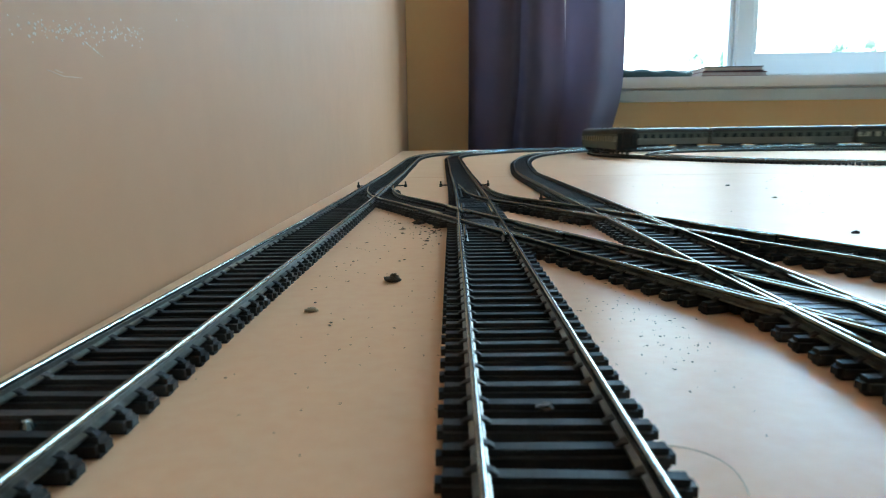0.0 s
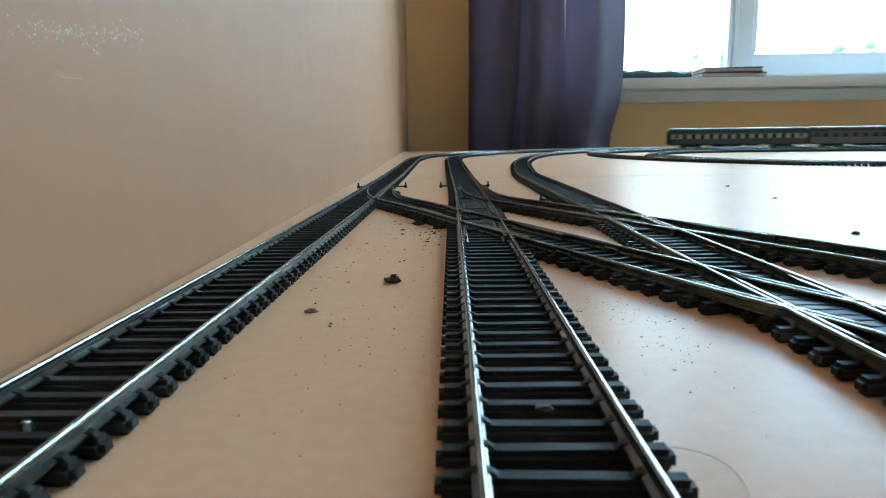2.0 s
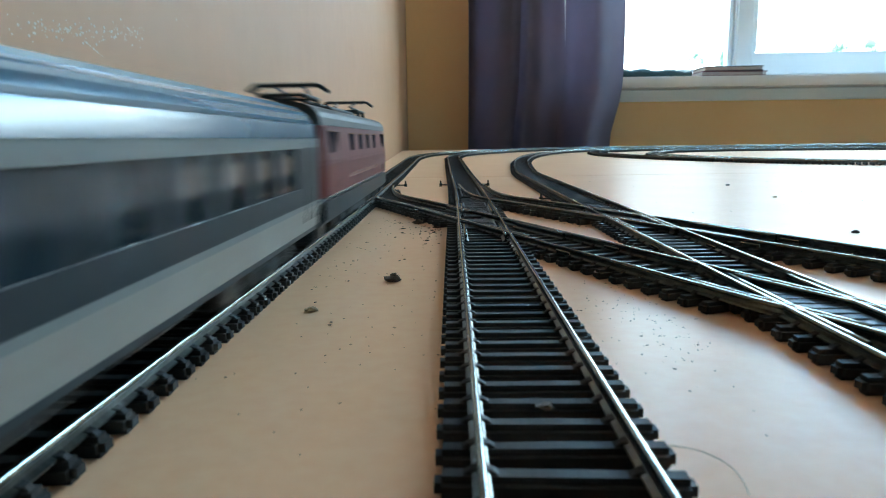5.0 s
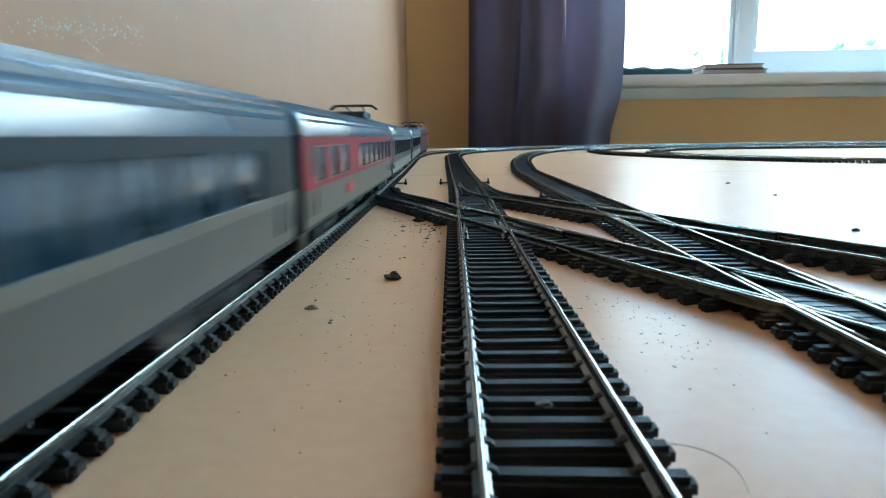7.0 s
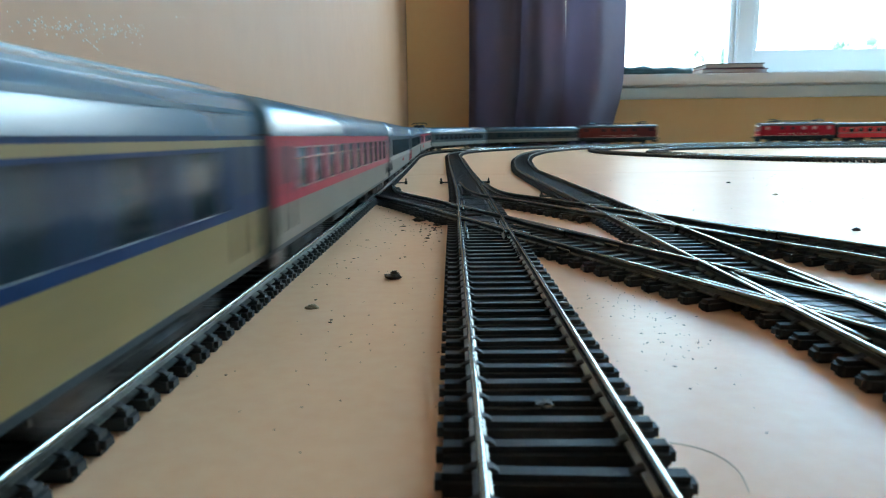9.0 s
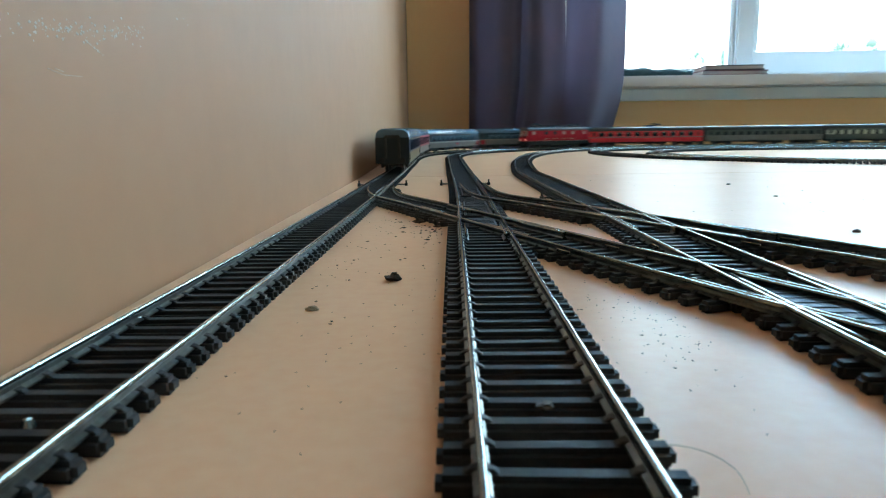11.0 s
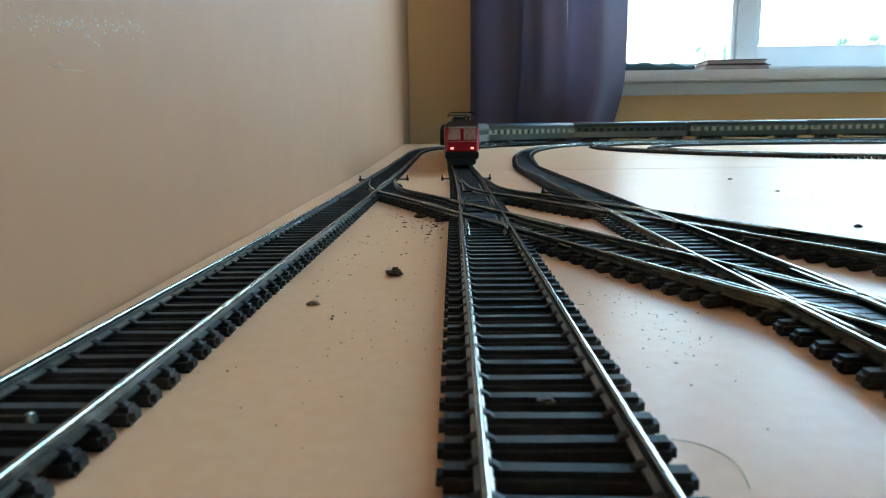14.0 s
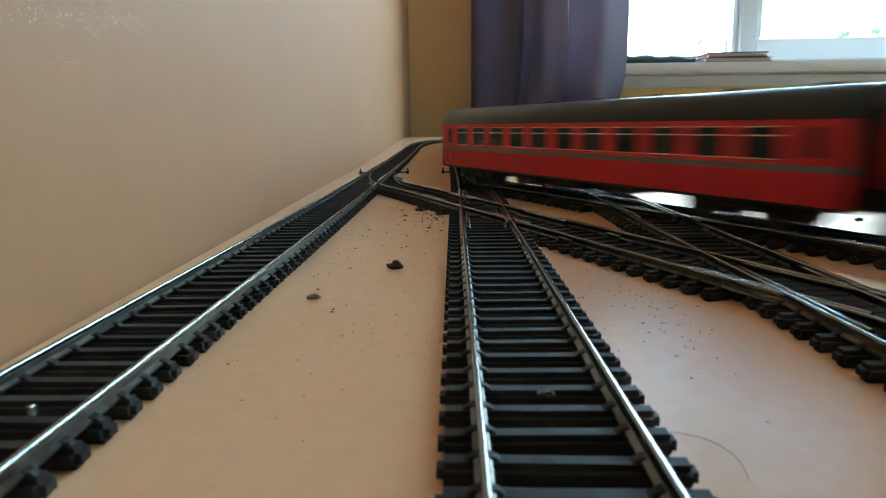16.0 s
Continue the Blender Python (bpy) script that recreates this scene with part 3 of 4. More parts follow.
def bogie(parent, x, base=0.029):
    bo = part("bogie", box((x - base / 2 + 0.003, -0.0085, 0.0062), (x + base / 2 - 0.003, 0.0085, 0.0086), 0.0008), GREY_METAL, parent,
              "dark plastic bogie")
    for k in (-1, 1):
        bm = bmesh.new()
        add_box(bm, (x - base / 2 - 0.004, k * 0.0122 - 0.0010, 0.0052), (x + base / 2 + 0.004, k * 0.0122 + 0.0010, 0.0082), 0.0006)
        for e in (-1, 1):
            add_box(bm, (x + e * base / 2 - 0.0032, k * 0.0126 - 0.0014, 0.0034), (x + e * base / 2 + 0.0032, k * 0.0126 + 0.0014, 0.0076), 0.0008)
            add_tube(bm, (x + e * 0.005, k * 0.0130, 0.0035), (x + e * 0.005, k * 0.0130, 0.0090), 0.0014, 10)
        add_box(bm, (x - 0.006, k * 0.0128 - 0.0012, 0.0038), (x + 0.006, k * 0.0128 + 0.0012, 0.0060), 0.0006)
        part("side_frame", bm, GREY_METAL, bo)
    for e in (-1, 1):
        bm = bmesh.new()
        wheelset(bm, x + e * base / 2)
        part("wheelset", bm, WHEEL, bo, "blackened metal wheels on an axle")


def buffers(parent, x, way):
    for k in (-1, 1):
        bm = add_tube(bmesh.new(), (x, k * 0.0100, 0.0118), (x + way * 0.0045, k * 0.0100, 0.0118), 0.0011, 10)
        add_tube(bm, (x + way * 0.0045, k * 0.0100, 0.0118), (x + way * 0.0053, k * 0.0100, 0.0118), 0.0026, 14)
        part("buffer", bm, GREY_METAL, parent)


def pantograph(parent, x, z, mat=BLACK, raised=0.011, way=1):
    bm = bmesh.new()
    for y in (-0.007, 0.007):
        add_tube(bm, (x - 0.012, y, z + 0.0022), (x + 0.012, y, z + 0.0022), 0.0006, 6)
        for e in (-0.009, 0.009):
            add_tube(bm, (x + e, y, z - 0.002), (x + e, y, z + 0.0022), 0.0010, 8, 0.0007)
    for e in (-0.012, 0.012):
        add_tube(bm, (x + e, -0.007, z + 0.0022), (x + e, 0.007, z + 0.0022), 0.0006, 6)
    base = part("pantograph", bm, mat, parent, "raised dark wire pantograph")
    bm = bmesh.new()
    top = z + raised
    for y in (-0.0055, 0.0055):
        add_tube(bm, (x - way * 0.010, y, z + 0.0025), (x + way * 0.014, y * 0.7, z + raised * 0.55), 0.0006, 6)
        add_tube(bm, (x + way * 0.014, y * 0.7, z + raised * 0.55), (x - way * 0.002, y * 0.9, top), 0.0005, 6)
    part("arm", bm, mat, base)
    bm = bmesh.new()
    for e in (-0.002, 0.002):
        pts = [(-0.013, -0.0022), (-0.010, 0.0), (0.010, 0.0), (0.013, -0.0022)]
        for (a, b), (c, d) in zip(pts, pts[1:]):
            add_tube(bm, (x - way * 0.002 + e, a, top + b), (x - way * 0.002 + e, c, top + d), 0.0006, 6)
    part("bow", bm, mat, base)
    return base


def coach(name, label, length, low, band, top, roof, windows, wz=(0.0205, 0.0305), stripe=None, frames=False, ribs=0, bars=False,
          logo=None, panto=None, glazing=None, eave_line=None, group="passenger coaches", under=True):
    """A bogie coach: painted sides with recessed windows, arched roof, bellows, underframe, bogies. x runs forward."""
    car = thing(name, label, "railway coach", group)
    h = length / 2
    mats = [low, band, top, stripe[2] if stripe else low, eave_line[2] if eave_line else top, DARK_GREY]
    bm = bmesh.new()
    z0, z1 = wz
    skirt = [(FLOOR_Z, z0, 0)]
    if stripe:
        a, b, _ = stripe
        skirt = [(FLOOR_Z, a, 0), (a, b, 3), (b, z0, 1)] if b < z0 - 1e-6 else [(FLOOR_Z, a, 0), (a, z0, 3)]
    upper = [(z1, EAVE_Z, 2)]
    if eave_line:
        a, b, _ = eave_line
        upper = [(z1, a, 2), (a, b, 4), (b, EAVE_Z, 2)]
    for k in (-1, 1):
        for a, b, mi in skirt + upper:
            lo_in = 0.0007 if a <= FLOOR_Z + 1e-6 else 0.0
            vs = [bm.verts.new(p) for p in ((-h, k * (HALF_W - lo_in), a), (h, k * (HALF_W - lo_in), a), (h, k * HALF_W, b), (-h, k * HALF_W, b))]
            bm.faces.new(vs).material_index = mi
        edges = [-h] + [e for w in windows for e in (w[0] * length - h, w[1] * length - h)] + [h]
        for a, b in zip(edges[::2], edges[1::2]):
            vs = [bm.verts.new(p) for p in ((a, k * HALF_W, z0), (b, k * HALF_W, z0), (b, k * HALF_W, z1), (a, k * HALF_W, z1))]
            bm.faces.new(vs).material_index = 1
        for w in windows:
            a, b = w[0] * length - h, w[1] * length - h
            y0, y1 = k * HALF_W, k * (HALF_W - 0.0007)
            for q in (((a, y0, z0), (b, y0, z0), (b, y1, z0), (a, y1, z0)), ((a, y0, z1), (b, y0, z1), (b, y1, z1), (a, y1, z1)),
                      ((a, y0, z0), (a, y1, z0), (a, y1, z1), (a, y0, z1)), ((b, y0, z0), (b, y1, z0), (b, y1, z1), (b, y0, z1))):
                bm.faces.new([bm.verts.new(p) for p in q]).material_index = 5
    add_box(bm, (-h, -HALF_W + 0.0006, FLOOR_Z - 0.0008), (h, HALF_W - 0.0006, FLOOR_Z + 0.0002), mi=5)
    body = part("body", bm, mats, car)
    # end walls with door and bellows
    for e in (-1, 1):
        bm = box((e * h - 0.0004, -HALF_W + 0.0001, FLOOR_Z), (e * h + 0.0004, HALF_W - 0.0001, EAVE_Z + 0.0005))
        part("end_wall", bm, DARK_GREY, car, "dark end wall")
        bm = bmesh.new()
        for y0, y1, a, b in ((-0.0078, -0.0052, 0.0125, 0.0330), (0.0052, 0.0078, 0.0125, 0.0330), (-0.0078, 0.0078, 0.0326, 0.0358)):
            add_box(bm, (min(e * h, e * (h + 0.0042)), y0, a), (max(e * h, e * (h + 0.0042)), y1, b), 0.0009, 2)
        part("gangway_bellows", bm, BLACK, car, "black rubber gangway")
        buffers(car, e * h, e)
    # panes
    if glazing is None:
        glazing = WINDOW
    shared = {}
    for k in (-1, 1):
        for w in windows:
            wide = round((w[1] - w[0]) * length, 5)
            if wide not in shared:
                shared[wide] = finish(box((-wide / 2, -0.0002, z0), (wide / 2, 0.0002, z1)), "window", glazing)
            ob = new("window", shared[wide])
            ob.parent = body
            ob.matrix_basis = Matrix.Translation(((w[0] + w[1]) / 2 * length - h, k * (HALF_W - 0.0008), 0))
    trims = {}
    for k in (-1, 1):
        for w in windows if frames or bars else ():
            wide = round((w[1] - w[0]) * length, 5)
            if wide not in trims:
                bm = bmesh.new()
                lines = [(z0, z0 + 0.0004), (z1 - 0.0004, z1)] if frames else []
                if bars:
                    lines.append((z1 - 0.0030, z1 - 0.0025))
                for p, q in lines:
                    add_box(bm, (-wide / 2, -0.0005, p), (wide / 2, 0.0005, q))
                trims[wide] = finish(bm, "window_trim", CHROME)
            ob = new("window_trim", trims[wide])
            ob.parent = body
            ob.matrix_basis = Matrix.Translation(((w[0] + w[1]) / 2 * length - h, k * (HALF_W - 0.0003), 0))
    # doors at both ends, as recessed outlines
    for k in (-1, 1):
        for e in (-1, 1):
            x = e * (h - 0.011)
            y0, y1 = sorted((k * (HALF_W - 0.0003), k * (HALF_W + 0.00012)))
            bm = bmesh.new()
            add_box(bm, (x - 0.0052, y0, 0.0118), (x - 0.0048, y1, 0.0320))
            add_box(bm, (x + 0.0048, y0, 0.0118), (x + 0.0052, y1, 0.0320))
            add_box(bm, (x - 0.0026, y0, 0.0225), (x + 0.0026, y1, 0.0308))
            part("door", bm, DARK_GREY, body, "end door with a dark pane")
    # roof
    bm = bmesh.new()
    outline = roof_outline(HALF_W + 0.0002, EAVE_Z, ROOF_Z, 14)
    inner = [(y * 0.93, EAVE_Z + (z - EAVE_Z) * 0.86) for y, z in outline]
    rings = []
    for x, o in ((-h, inner), (-h + 0.0035, outline), (h - 0.0035, outline), (h, inner)):
        rings.append([bm.verts.new((x, y, z)) for y, z in o])
    for a, b in zip(rings, rings[1:]):
        for i in range(len(a) - 1):
            bm.faces.new((a[i], a[i + 1], b[i + 1], b[i])).smooth = True
    bm.faces.new(rings[0])
    bm.faces.new(rings[-1][::-1])
    ro = part("roof", bm, roof, car)
    if ribs:
        rib = finish(box((-h + 0.006, -0.00025, -0.0004), (h - 0.006, 0.00025, 0.00035)), "roof_rib", roof)
        for i in range(ribs):
            a = math.pi * (0.12 + 0.76 * i / (ribs - 1))
            c, s = math.cos(a), math.sin(a)
            ob = new("roof_rib", rib)
            ob.parent = ro
            ob.location = (0, (HALF_W + 0.0002) * math.copysign(abs(c) ** 0.55, c), EAVE_Z + (ROOF_Z - EAVE_Z) * abs(s) ** 0.8)
    else:
        vent = finish(box((-0.003, -0.002, -0.0006), (0.003, 0.002, 0.0010), 0.0005), "roof_vent", roof)
        for i in range(7):
            ob = new("roof_vent", vent)
            ob.parent = ro
            ob.location = (-h + length * (i + 0.5) / 7, 0, ROOF_Z)
    if logo:
        for x, wide, z, col in logo:
            for k in (-1, 1):
                y0, y1 = sorted((k * (HALF_W - 0.0010), k * (HALF_W + 0.00012)))
                tall = 0.0042 if x < 0.05 or x > 0.95 else 0.0016
                part("emblem", box((x * length - h - wide / 2, y0, z - tall), (x * length - h + wide / 2, y1, z + tall)), col, body)
    if panto is not None:
        x = panto * length - h
        bm = box((x - 0.018, -0.0095, ROOF_Z - 0.0016), (x + 0.022, 0.0095, ROOF_Z + 0.0008), 0.0005)
        add_box(bm, (x - 0.016, -0.0080, ROOF_Z), (x + 0.004, 0.0080, ROOF_Z + 0.0040), 0.0006)
        part("roof_frame", bm, BLACK, car, "black roof frame")
        pantograph(car, x + 0.004, ROOF_Z + 0.0015, raised=0.0062)
    # underframe
    bm = bmesh.new()
    add_box(bm, (-h + 0.004, -0.0030, 0.0078), (h - 0.004, 0.0030, FLOOR_Z - 0.0009))
    if under:
        for i, (a, b) in enumerate(((0.33, 0.41), (0.44, 0.53), (0.57, 0.66))):
            add_box(bm, (a * length - h, -0.0135, 0.0040 + 0.0008 * i), (b * length - h, 0.0135, FLOOR_Z - 0.0009), 0.0008)
    part("underframe", bm, GREY_METAL, car, "dark boxes under the floor")
    for e in (-1, 1):
        bogie(car, e * (h - 0.042))
    return car


def locomotive(name, label, length, paint_main, skirt, roof, lamp, glazing, pantographs=2):
    car = thing(name, label, "locomotive", "locomotives")
    h = length / 2
    w, z0, zw, z1 = 0.0168, 0.0150, 0.0258, 0.0372
    nose = 0.0075
    # body as rings along x: slanting windscreen at both ends
    bm = bmesh.new()
    prof = lambda x_low, x_high, wl, wh: [(x_low, -wl, z0), (x_low, -wl - 0.0004, zw), (x_high, -wh, z1), (x_high, wh, z1), (x_low, wl + 0.0004, zw), (x_low, wl, z0)]
    rings = [prof(-h, -h + 0.0035, 0.0135, 0.0125), prof(-h + nose, -h + nose, w - 0.0004, w - 0.0008), prof(h - nose, h - nose, w - 0.0004, w - 0.0008),
             prof(h, h - 0.0035, 0.0135, 0.0125)]
    vs = [[bm.verts.new(p) for p in r] for r in rings]
    for a, b in zip(vs, vs[1:]):
        for i in range(6):
            bm.faces.new((a[i], a[(i + 1) % 6], b[(i + 1) % 6], b[i]))
    bm.faces.new(vs[0])
    bm.faces.new(vs[-1][::-1])
    bmesh.ops.bevel(bm, geom=[e for e in bm.edges], offset=0.0007, segments=2, affect="EDGES")
    body = part("body", bm, paint_main, car)
    # skirt and bright line above it
    bm = bmesh.new()
    add_box(bm, (-h + 0.002, -w + 0.0006, 0.0072), (h - 0.002, w - 0.0010, z0 + 0.0002), 0.0012, 2)
    part("skirt", bm, skirt, car, "dark grey skirt under the body")
    bm = bmesh.new()
    for k in (-1, 1):
        y0, y1 = sorted((k * (w - 0.0012), k * (w - 0.0001)))
        add_box(bm, (-h + nose, y0, z0 + 0.0002), (h - nose, y1, z0 + 0.0007))
        add_box(bm, (h - 0.0007, k * 0.0068 - 0.0064, zw - 0.0016), (h + 0.0003, k * 0.0068 + 0.0064, zw - 0.0011))
        add_box(bm, (-h - 0.0003, k * 0.0068 - 0.0064, zw - 0.0016), (-h + 0.0007, k * 0.0068 + 0.0064, zw - 0.0011))
    part("trim_line", bm, CHROME, car, "thin bright trim line")
    # windscreens, door windows, side windows, louvres
    for e in (-1, 1):
        for k in (-1, 1):
            bm = bmesh.new()
            xl, xh = e * (h + 0.0003), e * (h - 0.0028)
            pts = [(xl - e * 0.0003, k * 0.0016, zw + 0.0002), (xl - e * 0.0003, k * 0.0133, zw + 0.0002), (xh, k * 0.0124, z1 - 0.0007), (xh, k * 0.0016, z1 - 0.0007)]
            a = [bm.verts.new(p) for p in pts]
            b = [bm.verts.new((p[0] - e * 0.0008, p[1], p[2])) for p in pts]
            bm.faces.new(a)
            bm.faces.new(b[::-1])
            for i in range(4):
                bm.faces.new((a[i], a[(i + 1) % 4], b[(i + 1) % 4], b[i]))
            part("windscreen", bm, glazing, body)
            y0, y1 = sorted((k * (w - 0.0014), k * (w - 0.0002)))
            bm = bmesh.new()
            add_box(bm, (e * (h - 0.0165) - 0.0036, y0, zw + 0.0010), (e * (h - 0.0165) + 0.0036, y1, z1 - 0.0018), 0.0003)
            part("cab_window", bm, glazing, body)
            bm = bmesh.new()
            for x in (0.0235, 0.0285):
                add_box(bm, (e * (h - x) - 0.0002, y0, z0 + 0.002), (e * (h - x) + 0.0002, y1, z1 - 0.002))
            part("cab_door", bm, skirt, body, "cab door joints")
    for k in (-1, 1):
        y0, y1 = sorted((k * (w - 0.0014), k * (w - 0.0002)))
        for x in (-0.036, -0.012, 0.012, 0.036):
            part("side_window", box((x - 0.0045, y0, zw + 0.0020), (x + 0.0045, y1, z1 - 0.0022), 0.0004), glazing if x < 0 else WINDOW, body)
        bm = bmesh.new()
        for x in (-0.036, -0.012, 0.012, 0.036):
            for i in range(3):
                add_box(bm, (x - 0.0075, y0, 0.0192 + i * 0.0009), (x + 0.0075, y1, 0.0196 + i * 0.0009))
        part("louvre", bm, CHROME, body, "thin bright louvre strips")
    # roof with edge, frames and gear
    bm = bmesh.new()
    extrude(bm, roof_outline(w - 0.0011, z1 - 0.0002, z1 + 0.0068, 12), -h + 0.0025, h - 0.0025)
    part("roof", bm, roof, car)
    bm = bmesh.new()
    for e in (-1, 1):
        add_box(bm, (e * (h - 0.0042) - 0.0042, -0.0134, z1 - 0.0006), (e * (h - 0.0042) + 0.0042, 0.0134, z1 + 0.0007), 0.0005)
    part("roof_lip", bm, CHROME if roof is not DARK_ROOF else LIGHT_GREY, car, "pale roof edge over the cab")
    bm = bmesh.new()
    add_box(bm, (-0.030, -0.008, z1 + 0.0056), (0.030, 0.008, z1 + 0.0082), 0.0008)
    for x in (-0.022, -0.007, 0.008, 0.022):
        add_tube(bm, (x, 0.004, z1 + 0.008), (x, 0.004, z1 + 0.0108), 0.0012, 8)
    add_tube(bm, (-0.05, 0.004, z1 + 0.0108), (0.05, 0.004, z1 + 0.0108), 0.0004, 6)
    part("roof_gear", bm, DARK_GREY, car, "dark grey roof gear and cable")
    for x, way, up in ((h - 0.034, -1, 0.0070), (-h + 0.034, 1, 0.0060))[:pantographs]:
        pantograph(car, x, z1 + 0.0074, DARK_GREY, up, way)
    # lamps
    for e in (-1, 1):
        for y, z, r, m in ((-0.0095, 0.0180, 0.0013, lamp), (0.0095, 0.0180, 0.0013, lamp), (0.0, z1 - 0.0018, 0.0010, lamp)):
            x = e * (h - 0.0029) if z > 0.032 else e * (h - 0.0001)
            bm = add_tube(bmesh.new(), (x, y, z), (x + e * 0.0010, y, z), r, 12)
            for v in bm.verts:  # the lower lamps are flat and wide
                v.co = (v.co.x, y + (v.co.y - y) * (1.3 if z < 0.03 else 1.0), z + (v.co.z - z) * (0.75 if z < 0.03 else 1.0))
            part("headlight", bm, m if e > 0 else DARK_GREY, car, "small glowing lamp" if e > 0 else "")
        part("front_pillar", box((min(e * (h - 0.003), e * (h - 0.0004)), -0.0016, zw), (max(e * (h - 0.003), e * (h - 0.0004)), 0.0016, z1 - 0.001)), paint_main, body)
        for y in (-0.0045, 0.0045):
            bm = add_tube(bmesh.new(), (e * (h + 0.0004), y, zw + 0.0004), (e * (h - 0.0016), y * 0.9, z1 - 0.005), 0.00022, 5)
            part("wiper", bm, BLACK, body)
        buffers(car, e * (h - 0.001), e)
        bm = bmesh.new()
        add_box(bm, (min(e * (h - 0.004), e * (h + 0.0005)), -0.013, 0.0022), (max(e * (h - 0.004), e * (h + 0.0005)), 0.013, 0.0078), 0.0010, 2)
        part("snow_guard", bm, DARK_GREY, car, "dark guard plate under the front")
    for e in (-1, 1):
        bogie(car, e * (h - 0.047), 0.034)
    part("underframe", box((-0.022, -0.0135, 0.0030), (0.022, 0.0135, 0.0075), 0.001), GREY_METAL, car)
    return car


def even(n, a, b, share=0.72):
    step = (b - a) / n
    return [(a + step * (i + (1 - share) / 2), a + step * (i + (1 + share) / 2)) for i in range(n)]


TRAINS = []


def train(line, cars, table):
    """cars: (thing, length with coupling); table: seconds and the place of the head along the line."""
    TRAINS.append((line, cars, table))


def stock():
    # the train that passes close by, beside the wall
    la = locomotive("locomotive", "red-brown electric locomotive with dark roof on the wall track", 0.190, BROWN, DARK_GREY, DARK_ROOF, LAMP_WARM, WINDOW)
    grey = dict(low=LIGHT_GREY, band=DARK_GREY, top=MID_GREY, roof=SILVER_ROOF, windows=even(11, 0.09, 0.91, 0.8), ribs=9,
                stripe=(0.0150, 0.0162, MID_GREY))
    c1 = coach("passenger_coach", "light grey coach with dark window band and silver roof", 0.258, **grey)
    c2 = copy_thing(c1, pose(0, 0, 0))
    dining = coach("dining_coach", "red and cream dining coach with a roof pantograph", 0.258, CREAM, RED, RED, SILVER_ROOF,
                   [(0.06, 0.12), (0.15, 0.205), (0.225, 0.295)] + even(7, 0.40, 0.95, 0.9), stripe=(0.0190, 0.0205, RED), frames=True, ribs=11,
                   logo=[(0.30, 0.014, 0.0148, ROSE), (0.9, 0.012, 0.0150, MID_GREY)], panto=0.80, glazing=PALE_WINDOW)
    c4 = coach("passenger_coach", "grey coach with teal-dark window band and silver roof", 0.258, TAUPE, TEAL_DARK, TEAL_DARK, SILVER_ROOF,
               even(10, 0.10, 0.90, 0.86), ribs=11, glazing=GLINT_WINDOW, stripe=(0.0185, 0.0205, CREAM), logo=[(0.035, 0.009, 0.0145, RED)])
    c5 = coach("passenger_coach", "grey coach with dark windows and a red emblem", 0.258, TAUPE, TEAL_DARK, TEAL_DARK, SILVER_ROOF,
               even(10, 0.10, 0.90, 0.86), ribs=11, glazing=GLINT_WINDOW, stripe=(0.0175, 0.0200, LIGHT_GREY), logo=[(0.55, 0.011, 0.0150, RED), (0.962, 0.010, 0.0145, RED)])
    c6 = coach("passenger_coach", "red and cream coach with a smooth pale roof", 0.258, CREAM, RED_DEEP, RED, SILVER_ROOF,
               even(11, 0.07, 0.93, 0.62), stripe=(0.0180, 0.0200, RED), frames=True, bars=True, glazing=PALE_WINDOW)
    ns = coach("passenger_coach", "dark blue coach with straw-yellow lower side", 0.258, STRAW, NIGHT_BLUE, NIGHT_BLUE, SILVER_ROOF,
               even(10, 0.08, 0.92, 0.8), ribs=7, eave_line=(0.0311, 0.0323, STRAW), stripe=(0.0190, 0.0205, NIGHT_BLUE))
    # the train that comes towards the camera
    lb = locomotive("locomotive", "red electric locomotive with lit lamps and grey roof", 0.170, LOCO_RED, DARK_GREY, LOCO_ROOF, LAMP_RED, CAB_SHEEN)
    red = coach("passenger_coach", "bright red coach with grey waist stripe and dark roof", 0.260, ROSE, ROSE, ROSE, DARK_ROOF,
                even(11, 0.07, 0.93, 0.66), wz=(0.0215, 0.0312), stripe=(0.0185, 0.0203, MID_GREY), frames=True, bars=True)
    g1 = coach("passenger_coach", "grey-green coach with pale window band", 0.262, GREEN_GREY, PALE_GREEN, GREEN_GREY, DARK_ROOF,
               even(13, 0.07, 0.93, 0.45), wz=(0.0205, 0.0295), group="grey-green coaches")
    dull = coach("passenger_coach", "dull grey coach with small dark windows", 0.262, MID_GREY, GREEN_GREY, GREEN_GREY, DARK_ROOF,
                 even(13, 0.07, 0.93, 0.45), wz=(0.0215, 0.0295), group="grey-green coaches")
    again = lambda c: copy_thing(c, pose(0, 0, 0))
    sl = LINE_L.s_of(LX, 0.234)
    speed = 0.385
    head = sl + 2 * 0.266 + 0.194
    cars_a = [(la, 0.194)] + [(c, 0.266) for c in (c1, c2, dining, c4, c5, c6, ns)]
    train(LINE_L, cars_a, [(0.0, head - 6.5 * speed), (13.0, head + 6.5 * speed), (16.0, head + 6.5 * speed + 1.0)])

    xy = LINE_M.xy
    pts = [tuple(xy[i]) for i in range(len(xy) - 1, -1, -12) if xy[i][1] > 0.56 and xy[i][0] < 0.62]
    pts = [(3.4, BACK_M), (1.6, BACK_M), (0.9, BACK_M)] + pts
    pts += [(MX - 0.001, 0.53), (MX + 0.003, 0.475), (slant_b(0.385), 0.385), (slant_b(0.33), 0.33), (slant_b(0.2), 0.2), (slant_b(0.1), 0.1),
            (slant_b(-0.5), -0.5), (slant_b(-1.2), -1.2)]
    lineb = Line(pts)
    sb = lineb.s_of(MX, 0.466)
